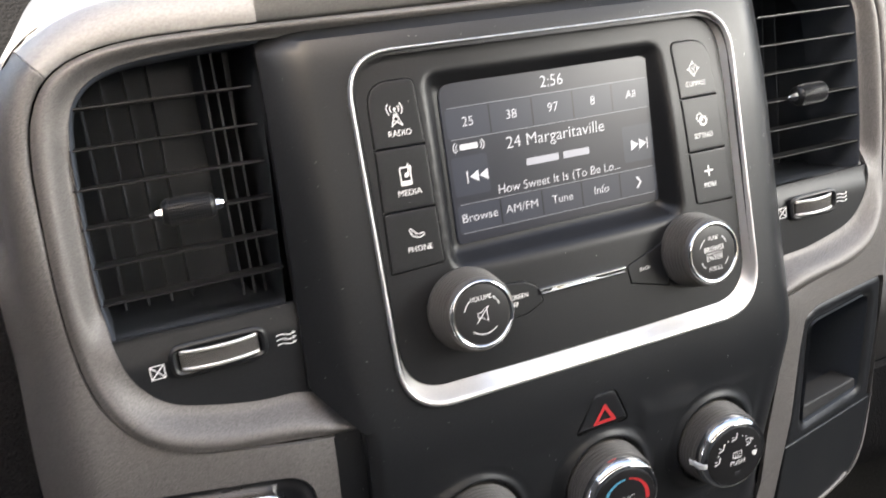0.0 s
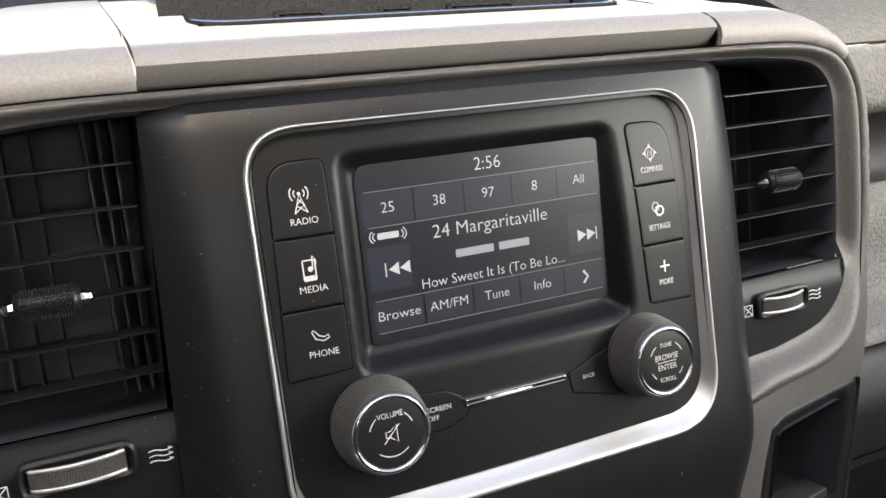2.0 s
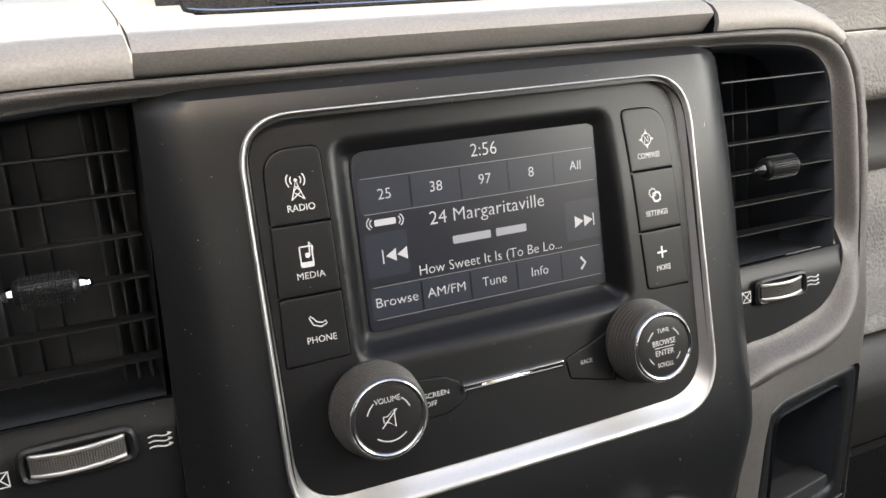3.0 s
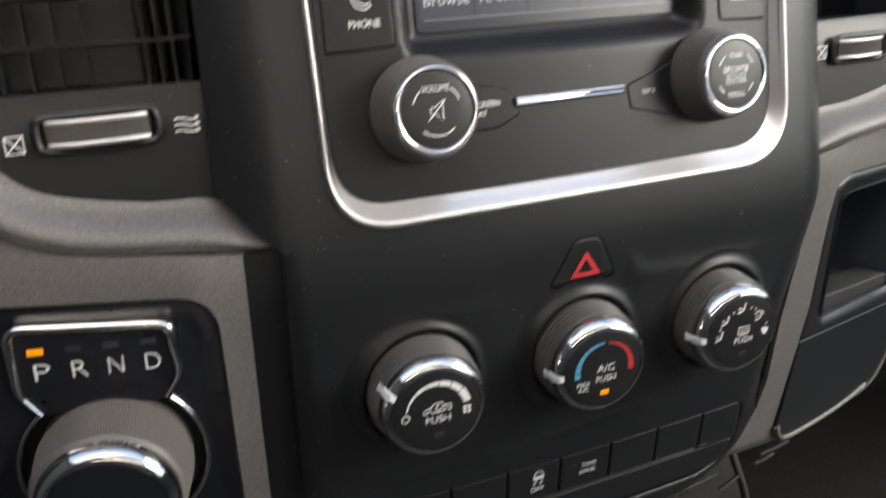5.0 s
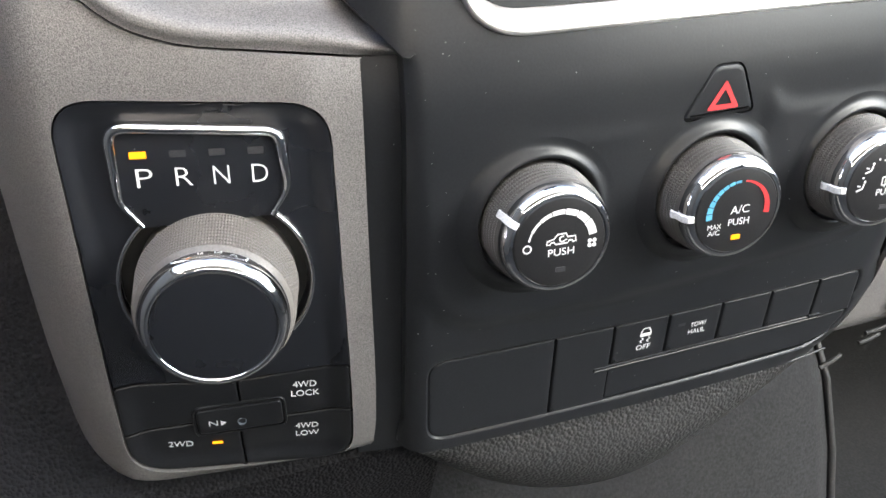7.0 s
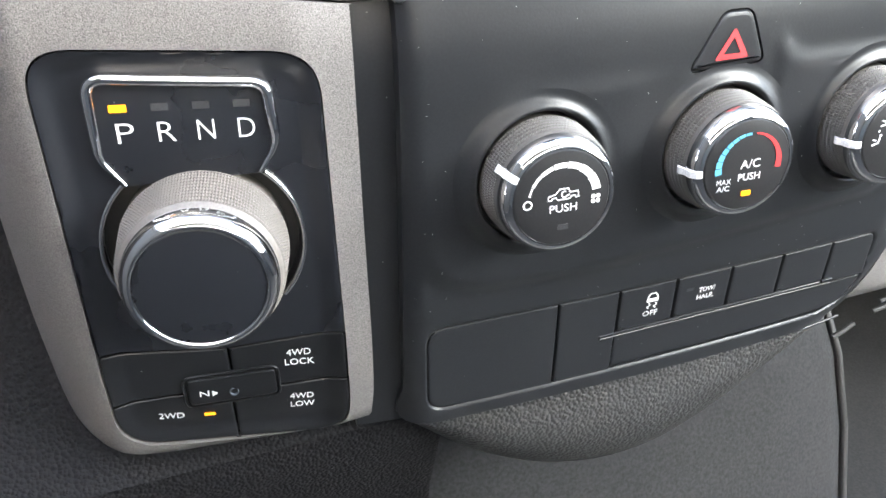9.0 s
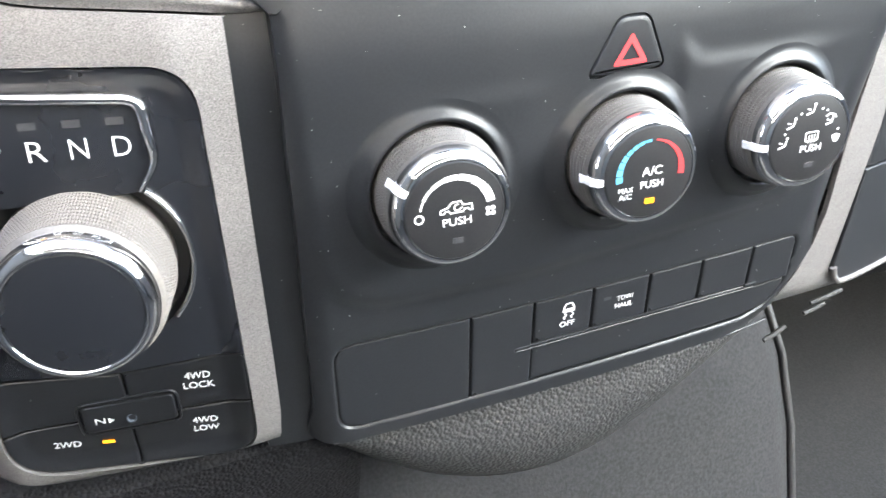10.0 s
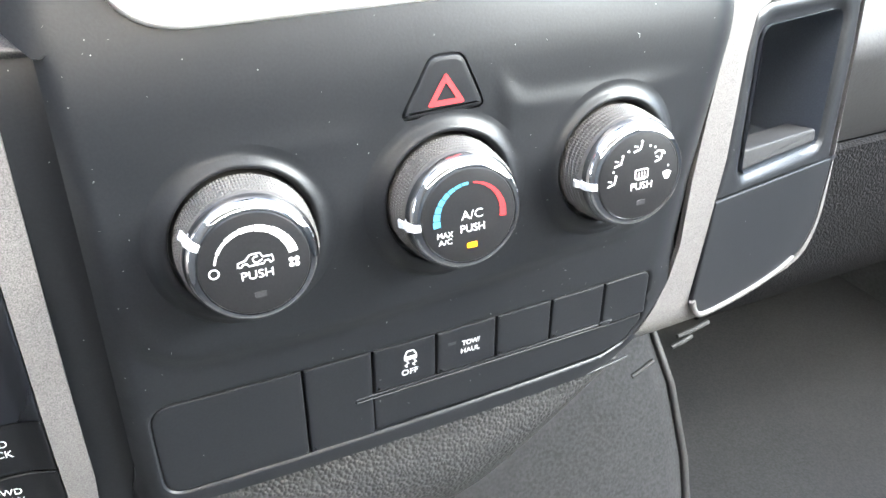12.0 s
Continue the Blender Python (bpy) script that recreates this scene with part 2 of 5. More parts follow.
def sheet(outline, holes, f, step=4.0, lip=4.0, hole_lip=4.0, fine=()):
    """A moulded panel: the outline less its holes, raised to f(x, y), with edges that turn back by lip. fine: (x0, y0, x1, y1, step) patches of closer mesh."""
    loops = [dense(outline, step)] + [dense(h, step) for h in holes]
    pts, edges = [], []
    for lp in loops:
        s = len(pts)
        pts += lp
        edges += [(s + i, s + (i + 1) % len(lp)) for i in range(len(lp))]
    xs, ys = [p[0] for p in outline], [p[1] for p in outline]
    edge_pts = np.array(pts)
    for i, lp in enumerate(loops):
        for d in (0.9, 2.0):
            for x, y in inset(lp, d if i == 0 else -d):
                if inside(x, y, outline) and not any(inside(x, y, h) for h in holes) and ((edge_pts - (x, y)) ** 2).sum(1).min() > (0.75 * d) ** 2:
                    pts.append((x, y))
    rim = np.array(pts)

    def fill(x0, y0, x1, y1, st, skip=()):
        ny, row = max(1, int((y1 - y0) / st)), 0
        for j in range(1, ny):
            y = y0 + (y1 - y0) * j / ny
            row += 1
            x = x0 + st * (0.5 + 0.5 * (row % 2))
            while x < x1:
                if not any(a < x < c and b < y < d for a, b, c, d, _ in skip) and inside(x, y, outline) and not any(inside(x, y, h) for h in holes) and ((rim - (x, y)) ** 2).sum(1).min() > (0.4 * st) ** 2:
                    pts.append((x, y))
                x += st
    fill(min(xs), min(ys), max(xs), max(ys), step, fine)
    for a, b, c, d, st in fine:
        fill(a, b, c, d, st)
    vs, es, fs, *_ = delaunay_2d_cdt([Vector(p) for p in pts], edges, [], 0, 1e-5)
    bm = bmesh.new()
    made = [bm.verts.new((v.x, v.y, f(v.x, v.y))) for v in vs]
    for t in fs:
        cx, cy = sum(vs[i].x for i in t) / 3, sum(vs[i].y for i in t) / 3
        if inside(cx, cy, outline) and not any(inside(cx, cy, h) for h in holes):
            bm.faces.new([made[i] for i in t])
    bm.verts.ensure_lookup_table()
    loose = [v for v in bm.verts if not v.link_faces]
    bmesh.ops.delete(bm, geom=loose, context="VERTS")
    for i, lp in enumerate(loops):
        d = lip if i == 0 else hole_lip
        if d:
            loft(bm, [[(x, y, f(x, y)) for x, y in lp], [(x, y, f(x, y) - 0.25 * d) for x, y in lp], [(x, y, f(x, y) - d) for x, y in lp]], False, False)
    bmesh.ops.remove_doubles(bm, verts=bm.verts, dist=1e-4)
    return bm


def tube(bm, path, r, n=8, closed=False):
    """A round cord along 3D points."""
    k, rings = len(path), []
    for i, p in enumerate(path):
        p = Vector(p)
        a = Vector(path[i - 1] if (i or closed) else path[i])
        b = Vector(path[(i + 1) % k] if (i + 1 < k or closed) else path[i])
        d = (b - a).normalized()
        s = d.cross(Vector((0.13, 0.21, 1))).normalized()
        u = s.cross(d)
        rings.append([p + (s * math.cos(2 * math.pi * j / n) + u * math.sin(2 * math.pi * j / n)) * r for j in range(n)])
    if closed:
        rings.append(rings[0])
    loft(bm, rings, not closed, not closed)
    return bm


def smooth01(a, b, x):
    q = max(0.0, min(1.0, (x - a) / (b - a)))
    return q * q * (3 - 2 * q)


def edge_distance(x, y, poly):
    """How far the point is from the polygon's edge; minus outside."""
    best = 1e9
    for i in range(len(poly)):
        ax, ay = poly[i - 1]
        bx, by = poly[i]
        dx, dy = bx - ax, by - ay
        q = max(0, min(1, ((x - ax) * dx + (y - ay) * dy) / (dx * dx + dy * dy + 1e-12)))
        best = min(best, math.hypot(x - ax - q * dx, y - ay - q * dy))
    return best if inside(x, y, poly) else -best


def lettering(name, words, size, at, parent, mat=None, turn=(0, 0, 0), width=0.0, label="", depth=0.03, thin=0.0):
    """Words set with their middle at the place, size: height of the capitals in mm."""
    cu = bpy.data.curves.new(name, "FONT")
    cu.body, cu.align_x, cu.align_y = words, "CENTER", "CENTER"
    cu.size, cu.extrude, cu.resolution_u = size * MM / 0.7, depth * MM, 3
    cu.space_line = 0.8
    cu.offset = -thin * MM
    tmp = new(name, cu)
    me = bpy.data.meshes.new_from_object(tmp.evaluated_get(bpy.context.evaluated_depsgraph_get()))
    bpy.data.objects.remove(tmp)
    bpy.data.curves.remove(cu)
    if width:
        xs = [v.co.x for v in me.vertices]
        k = width * MM / (max(xs) - min(xs))
        for v in me.vertices:
            v.co.x *= k
    me.materials.clear()
    me.materials.append(mat or PRINT)
    ob = new(name, me)
    ob.parent = parent
    ob.matrix_basis = pose(at[0] * MM, at[1] * MM, at[2] * MM, *turn)
    return tagged(ob, label)


def lie(f, x, y):
    """The turn that lays a flat print on the surface f at a place."""
    return (math.degrees(math.atan((f(x, y + 2) - f(x, y - 2)) / 4)), -math.degrees(math.atan((f(x + 3, y) - f(x - 3, y)) / 6)), 0)


def slab(bm, outline, z0, z1):
    loft(bm, [[(x, y, z0) for x, y in outline], [(x, y, z1) for x, y in outline]], False, True)
    return bm


def stroke(bm, pts, width, z, closed=False, thick=0.06):
    """A flat printed line along 2D points."""
    k = len(pts)
    a, b = [], []
    for i in range(k):
        p = Vector(pts[i])
        q0 = Vector(pts[i - 1] if (i or closed) else pts[i])
        q1 = Vector(pts[(i + 1) % k] if (i + 1 < k or closed) else pts[i])
        d = (q1 - q0).normalized()
        s = Vector((-d.y, d.x)) * width / 2
        a.append(p + s)
        b.append(p - s)
    n = k if closed else k - 1
    va = [bm.verts.new((p.x, p.y, z)) for p in a]
    vb = [bm.verts.new((p.x, p.y, z)) for p in b]
    for i in range(n):
        j = (i + 1) % k
        bm.faces.new((va[i], va[j], vb[j], vb[i]))
    return bm

# ---- shapes of the dashboard ----
KNOTS_Y = [-260, -215, -180, -115, -70, -50, 0, 80, 125, 150]
KNOTS_Z = [-47, -37.5, -30.6, -18, -9, -8, -13, -20, -27, -33]


def stack(y):
    """The depth of the centre stack's face at a height."""
    return sum(float(np.interp(y + d, KNOTS_Y, KNOTS_Z)) for d in (-12, -6, 0, 6, 12)) / 5


def shift_plane(x, y):
    return -27.6 + 0.15 * (x + 198) + 0.11 * (y + 80) - 0.0025 * max(0, -160 - y) ** 2


def pocket_plane(x, y):
    return -34.5 - 0.2 * (x - 160) + 0.12 * (y + 140)


BEZEL_OUT = rounded([(-109, -41), (110, -41), (111, 126.5), (-108, 126.5)], [26, 30, 24, 24], 10)
KNOB_X, KNOB_Y = (-77.8, -1.5, 72.8), -111.7
TRAY = rounded([(-121, -218.5), (84, -216.8), (99, -213.5), (107.5, -203), (108.5, -194), (108.5, -174.8), (-121, -174.8)], [9, 8, 8, 6, 8, 5, 9])
HAZARD = rounded([(-20, -80.4), (15.2, -79.6), (6, -58.3), (-6.8, -58.3)], [3, 3, 6, 6])
PAN = rounded([(-126, -161.5), (-40, -162), (20, -157.5), (104, -152), (118, -76), (33, -76), (21, -67), (15, -44), (-17, -44), (-24, -68), (-33, -76), (-128, -75.5)], [34, 60, 60, 24, 8, 12, 10, 10, 10, 10, 12, 16], 8)
RIGHT_Y = [-226, -219.7, -210.3, -198.6, -185, -168, -134, -108, -79, -65, -45]
RIGHT_X = [84, 93.4, 106, 115, 122, 127, 130, 134, 139, 141.5, 142]


def right_line(y):
    """The panel's edge on the passenger side at a height below the vents."""
    return float(np.interp(y, RIGHT_Y, RIGHT_X))


def panel_height(x, y):
    z = stack(y) - (x / 70) ** 2 * 1.2
    d = (146 if y > -24 or x < 0 else 146 + (right_line(y) + 5 - 146) * smooth01(-24, -60, y)) - abs(x)
    if y > -45 or x > 0:
        z -= max(0, (25 - d) / 25) ** 2 * (13 - 9.5 * smooth01(-165, -190, y))
    else:
        z -= 3.5 * min(1.5, max(0, (-121 - x) / 7.5)) ** 2
    z -= 1.5 * smooth01(133.2, 134.8, y) + 1.1 * max(0, y - 134.2)
    if -175 < y < -45:
        crest = 0.75 * smooth01(-112, -70, x) * smooth01(-26, -44, x) + 1.35 * smooth01(18, 26, x) * smooth01(125, 70, x) + 2.4 * smooth01(-84, -125, y)
        z += min(2.4, crest) * smooth01(-1, 8, edge_distance(x, y, PAN)) * smooth01(-52, -70, y)
    if y < -170:
        z -= 2.0 * smooth01(-1.5, 1.5, edge_distance(x, y, TRAY))
    return z


PANEL = rounded([(-135, -225), (92, -225.5), (110, -216.5), (121, -202), (130, -184), (135, -166), (138, -134), (142, -108), (147, -79), (150, -45), (152, -24), (142.5, 139), (-141.5, 139), (-146.5, -22), (-128, -45), (-128.6, -120), (-130, -205)],
                [10, 10, 10, 10, 10, 10, 20, 20, 10, 4, 4, 3, 3, 3, 2, 0, 20])
dash = thing("dashboard", label="black and grey truck dashboard with metallic-paint trim", category="dashboard")
part("center_panel", sheet(PANEL, [inset(BEZEL_OUT, 3.0), TRAY, HAZARD] + [ring2(k, KNOB_Y, 33.5, 96) for k in KNOB_X], panel_height, 5.0, 6.0, 5.0, fine=[(-134, -166, 130, -45, 2.1)]), BLACK, dash, "soft black plastic panel")

# the sunken black strip between the panel and the gear selector's surround
STRIP = [(-150, -226), (-126, -226), (-120, -200), (-120, -44), (-150, -44)]
part("gap_strip", sheet(STRIP, [], lambda x, y: stack(y) - (x / 70) ** 2 * 1.2 - 9.5 - 0.12 * max(0, -134 - x), 4.0, 3.0), BLACK, dash, "sunken black filler strip", smooth=60)

COLLAR = [(33.5, 0), (32, 0.3), (30.6, 0.85), (29.3, 1.6), (28.2, 2.3), (27.2, 2.85), (26.5, 3.05), (25.9, 2.9), (25.4, 2.2), (25.15, 0.6), (24.9, -8)]
for k in KNOB_X:
    zk = panel_height(k + 27, KNOB_Y) * 0.5 + panel_height(k - 27, KNOB_Y) * 0.5
    bm, rings = bmesh.new(), []
    for r, up in COLLAR:
        q = smooth01(33.5, 28.5, r)
        rings.append([(x, y, (panel_height(k + (x - k) * 33.5 / r, KNOB_Y + (y - KNOB_Y) * 33.5 / r) + (y - KNOB_Y) * (1 - 33.5 / r) * 0.2) * (1 - q) + (zk + math.tan(radians(6)) * (y - KNOB_Y)) * q + up) for x, y in ring2(k, KNOB_Y, r, 96)])
    loft(bm, rings, False, False)
    part("knob_collar", bm, BLACK, dash, smooth=80)

# chrome bezel
radio = thing("radio", label="black car radio with a lit touch screen and two knobs", category="car radio")
bm = bmesh.new()
inner = rounded([(-104, -31.6), (103.6, -31.6), (104.8, 123.6), (-103, 123.5)], [21, 25, 20, 20], 10)
rings = []
for q, up in ((0, -3), (0, 1.0), (0.04, 1.8), (0.11, 2.4), (0.20, 2.5), (0.28, 2.1), (0.36, 1.2), (0.50, -0.5), (0.66, -2.3), (0.82, -3.9), (0.93, -4.9), (1.0, -5.4), (1.02, -8)):
    rings.append([(a[0] + (b[0] - a[0]) * q, a[1] + (b[1] - a[1]) * q, panel_height(a[0], a[1]) + up) for a, b in zip(BEZEL_OUT, inner)])
loft(bm, rings, False, False)
part("bezel", bm, SATIN, radio, "satin silver rounded frame", smooth=60)

# radio
LIP = rounded([(-72, 19), (68, 19), (66, 114), (-71, 114)], [9, 9, 9, 9], 6)
GLASS = rounded([(-61.5, 29), (64, 29), (61.5, 107), (-61.5, 107)], [3, 4, 8, 8], 6)
LBTN = rounded([(-102, 24.5), (-74.5, 25.5), (-74.5, 112.5), (-98.5, 112.5)], [1.5, 1.5, 4, 14], 8)
RBTN = rounded([(76, 24), (102, 23), (97.5, 111.5), (72, 111.5)], [3, 1.5, 14, 4], 8)


def screen_height(y):
    return -33.5 - 0.03 * (y - 68)


def radio_height(x, y):
    z = stack(y) - 4.5 - (x / 70) ** 2 * 0.8
    if y > 15:
        q = smooth01(0, 8.5, edge_distance(x, y, LIP))
        z = z * (1 - q) + (screen_height(y) - 0.6) * q
    return z


SCR_OFF = rounded([(-51, 9), (-35, 7.5), (-28, 3.5), (-25.5, -5), (-36, -9.5), (-51, -9.5)], [1, 3, 3, 2, 3, 1], 4)
BACK = rounded([(25.5, 1.5), (52, 10), (52, -15), (27, -8.5)], [2, 1, 1, 2], 4)
part("faceplate", sheet(inset(inner, -0.5), [LBTN, RBTN, SCR_OFF, BACK], radio_height, 4.0, 3.0, 4.0, fine=[(-80, 10, 76, 118, 2.5)]), RADIO_BLACK, radio, smooth=50)
BUTTONS = []
for tag, cuts in (("L", (112.5, 82, 53, 25)), ("R", (111.5, 81.5, 52.5, 23.5))):
    shape = LBTN if tag == "L" else RBTN
    for i in range(3):
        hi, lo = cuts[i], cuts[i + 1]
        pts = []
        for x, y in dense(inset(shape, 0.35), 1.0):
            pts.append((x, max(lo + 0.3, min(hi - 0.3, y))))
        clean = [p for k, p in enumerate(pts) if math.hypot(p[0] - pts[k - 1][0], p[1] - pts[k - 1][1]) > 0.05]
        BUTTONS.append(part("key", cover(clean, lambda x, y: radio_height(x, y) + 0.7, 0.6, 4, 3.0), RADIO_BLACK, radio))
BUTTONS.append(part("key", button(inset(SCR_OFF, 0.3), 0.4, 0.5, 4, radio_height), RADIO_BLACK, radio))
BUTTONS.append(part("key", button(inset(BACK, 0.3), 0.4, 0.5, 4, radio_height), RADIO_BLACK, radio))
screen = part("screen", plate(GLASS, [(0, -1), (0, 0.0), (0.3, 0.25)], lambda x, y: screen_height(y)), SCREEN, radio, "lit dark blue-grey display")
bm = bmesh.new()
rings = []
for q, z in ((0, -4), (0, 0.8), (0.5, 1.8), (1.0, 2.0), (1.4, 1.8)):
    rings.append([(x, y, radio_height(x, y) + z) for x, y in inset(rounded([(-28, -1.6), (24, -1.6), (24, 2.2), (-28, 2.2)], 0.5, 2), q)])
loft(bm, rings)
part("slider_bar", bm, CHROME, radio, "thin chrome bar")


def radio_knob(x, label):
    k = part("knob", lathe(bmesh.new(), [(20.0, -8)] + [(19.9 - 0.2 * j, 0.8 + 1.05 * j) for j in range(14)] + [(16.9, 15.2), (16.3, 16.4), (15.6, 16.8)], 100, knurl=(1, 14, 0.8)), RUBBER, radio, label,
             at=(x, 1.5, -16.8), turn=(-4, 0, 0), smooth=20)
    part("ring", lathe(bmesh.new(), [(16.4, 14), (16.4, 16.4), (16.1, 17.4), (15.4, 17.8), (14.6, 17.4), (14.2, 16.6)], 64, cap1=False), CHROME, k, "thin chrome ring", smooth=60)
    part("cap", lathe(bmesh.new(), [(14.3, 15), (14.3, 16.6), (13.9, 17.0), (12, 17.25), (7, 17.4), (1, 17.4)], 64), CAP, k)
    return k


vol_knob = radio_knob(-68, "knurled rubber volume knob")
tune_knob = radio_knob(68, "knurled rubber tuning knob")

# ---- grey trim ring round the vents ----
SEAM_L = [(-139, -43.8), (-156, -41.2), (-176, -38.3), (-191.6, -36), (-203, -33.2), (-217, -26.7), (-229, -14.5), (-237, 3), (-240.5, 32), (-240, 70), (-238, 100), (-234, 118), (-226, 130.5), (-213, 138), (-193, 142), (-165, 143.2), (-139, 143.4)]
INNER_L = [(-127.5, -39.0), (-146, -24.5), (-170, -22), (-196, -16.5), (-209, -11), (-219, 0), (-224, 15), (-226, 40), (-225, 80), (-222, 112), (-214, 126), (-199, 133), (-170, 136), (-139, 137)]


def mirror(p):
    return [(-x, y) for x, y in p]


right_outer = mirror(SEAM_L)[::-1]
TRIM_OUTLINE = [(-126, -45)] + SEAM_L + [(-70, 143.6), (0, 143.8), (70, 143.6)] + right_outer + [(126, -45)]
TRIM_INNER = INNER_L + [(-70, 136.5), (0, 136.3), (70, 136.5)] + mirror(INNER_L)[::-1]


def line_distance(x, y, line):
    best = 1e9
    for i in range(len(line) - 1):
        ax, ay = line[i]
        bx, by = line[i + 1]
        dx, dy = bx - ax, by - ay
        q = max(0, min(1, ((x - ax) * dx + (y - ay) * dy) / (dx * dx + dy * dy + 1e-12)))
        best = min(best, math.hypot(x - ax - q * dx, y - ay - q * dy))
    return best


def smoothed(line, n=3):
    """The line with its corners cut, n points a leg."""
    out = []
    for i in range(len(line) - 1):
        p0, p1, p2, p3 = line[max(0, i - 1)], line[i], line[i + 1], line[min(len(line) - 1, i + 2)]
        for j in range(n):
            t = j / n
            out.append(tuple(0.5 * (2 * p1[c] + (p2[c] - p0[c]) * t + (2 * p0[c] - 5 * p1[c] + 4 * p2[c] - p3[c]) * t * t + (3 * p1[c] - p0[c] - 3 * p2[c] + p3[c]) * t ** 3) for c in (0, 1)))
    return out + [line[-1]]


OUT_LINE, IN_LINE = smoothed(TRIM_OUTLINE), smoothed(TRIM_INNER)


def resampled(line, marks, counts):
    """Points spread evenly along the line between the places nearest to the marks."""
    at = [min(range(len(line)), key=lambda i: math.hypot(line[i][0] - m[0], line[i][1] - m[1])) for m in marks]
    out = []
    for i0, i1, n in zip(at, at[1:], counts):
        seg = np.array(line[i0:i1 + 1])
        run = np.concatenate([[0], np.cumsum(np.hypot(*np.diff(seg, axis=0).T))])
        t = np.linspace(0, run[-1], n + 1)[:-1]
        out += list(zip(np.interp(t, run, seg[:, 0]), np.interp(t, run, seg[:, 1])))
    return out + [line[at[-1]]]


def trim_depth(x, y, q):
    out = -35 + 15 * smooth01(25, -50, y)
    low = 43 - 9 * smooth01(34, 14, y)
    return out - 2.5 * (1 - smooth01(0, 0.2, q)) - (out + low) * smooth01(0.3, 1.0, q) * (1 - 0.25 * smooth01(95, 110, y))


marks_out = [(-126, -45), (-191.6, -36), (-229, -14.5), (-240, 70), (-226, 130.5), (-165, 143.2), (0, 143.8)]
marks_in = [(-127.5, -39), (-170, -22), (-219, 0), (-225, 80), (-214, 126), (-170, 136), (0, 136.3)]
counts = (18, 16, 16, 16, 16, 24)
ring_out = resampled(OUT_LINE, marks_out + mirror(marks_out)[::-1][1:], counts + counts[::-1])
ring_in = resampled(IN_LINE, marks_in + mirror(marks_in)[::-1][1:], counts + counts[::-1])
bm = bmesh.new()
rows = []
for q, back in ((0, 4), (0, 0), (0.05, 0), (0.11, 0), (0.2, 0), (0.3, 0), (0.4, 0), (0.5, 0), (0.6, 0), (0.7, 0), (0.8, 0), (0.9, 0), (1, 0), (1, 4)):
    rows.append([(o[0] + (i[0] - o[0]) * q, o[1] + (i[1] - o[1]) * q, trim_depth(o[0] + (i[0] - o[0]) * q, o[1] + (i[1] - o[1]) * q, q) - back) for o, i in zip(ring_out, ring_in)])
loft(bm, rows, False, False, False)
part("vent_trim", bm, GREY, dash, "grey metallic-paint ring", smooth=60)

# ---- shifter side ----
LEFT_EDGE = [(-146.5, -226.5), (-200, -223), (-238, -215), (-256, -205.5), (-263.5, -195), (-266.5, -172), (-269.5, -140), (-270, -60), (-268, 20), (-264, 70), (-258, 104), (-252, 129), (-240, 148), (-222, 160), (-196, 168), (-166, 170.5), (-140.2, 171)]
SHIFT = rounded([(-245, -208.5), (-154.3, -219.5), (-153.6, -57.5), (-242.6, -48.5)], [20, 14, 17, 14], 8)


ROLL_AT = (0, 3.4, 7.4, 11.4, 15.4, 18.4, 20.9, 23, 25.5, 27.6)
ROLL_Z = (-38, -36, -35.8, -37.5, -42, -49, -58, -68, -78, -88)


def rolled(x, y):
    """The padded edge that rolls away from the seam round a vent."""
    across = line_distance(x, y, OUT_LINE) * 27.6 / (19 + 8.6 * smooth01(238, 190, abs(x)))
    return float(np.interp(across, ROLL_AT, ROLL_Z))


def shift_height(x, y):
    a = shift_plane(min(x, -160), y) - 0.08 * max(0, x + 160)
    q = smooth01(-60, 30, y)
    up = smooth01(20, 90, y)
    flat = -36 - 0.02 * max(0, -235 - x) ** 2
    z = a * (1 - q) + (flat * (1 - up) + rolled(x, y) * up) * q
    return z - 0.05 * max(0, -242 - x) ** 2 * smooth01(70, 0, y) - 0.3 * max(0, -213 - y) ** 1.5


def cut_at_corner(seam, border):
    """The band between the seam and the border, split at an added corner joint into the stretches below and above it.
    """
    i = min(range(len(seam)), key=lambda k: math.hypot(abs(seam[k][0]) - 226, seam[k][1] - 130.5))
    j = min(range(len(border)), key=lambda k: math.hypot(abs(border[k][0]) - 240, border[k][1] - 148))
    a, b = Vector(seam[i]), Vector(border[j])
    a += 1.2 * (Vector(seam[i + 1]) - a).normalized()
    b += 1.2 * (Vector(border[j - 1]) - b).normalized()
    return seam[:i + 1] + [tuple(a), tuple(b)] + border[j:], seam[i:] + border[:j + 1]


# upper stretch gets the paler pad colour to imitate light from above
low_band, top_band = cut_at_corner(smoothed(SEAM_L, 3), smoothed(LEFT_EDGE[::-1], 3))
part("lit_end_roll", sheet(inset(top_band, 0.7), [], shift_height, 4.0, 3.0), PAD, dash, "upper end of the side panel, coloured lighter for top light", smooth=60)
SURROUND = low_band + [(-145, -222), (-143.2, -200), (-142.3, -122), (-140.8, -45)]
part("shifter_surround", sheet(inset(SURROUND, 0.8), [SHIFT], shift_height, 4.0, 3.0, 5.0), GREY, dash, "grey metallic-paint panel", smooth=50)

shifter = thing("rotary_shifter", label="rotary gear selector with a chrome-rimmed knob on a black plate", category="gear selector")
UPPER = rounded([(-243.6, -161.2), (-198, -167), (-154.2, -165.8), (-153.9, -57.8), (-242.3, -48.8)], [2, 0, 2, 17, 14], 8)
KC = (-199, -122.3)


def shift_face(x, y):
    d = edge_distance(x, y, SHIFT)
    return shift_plane(x, y) - 0.9 - 3.1 * smooth01(0.5, 8.5, d)


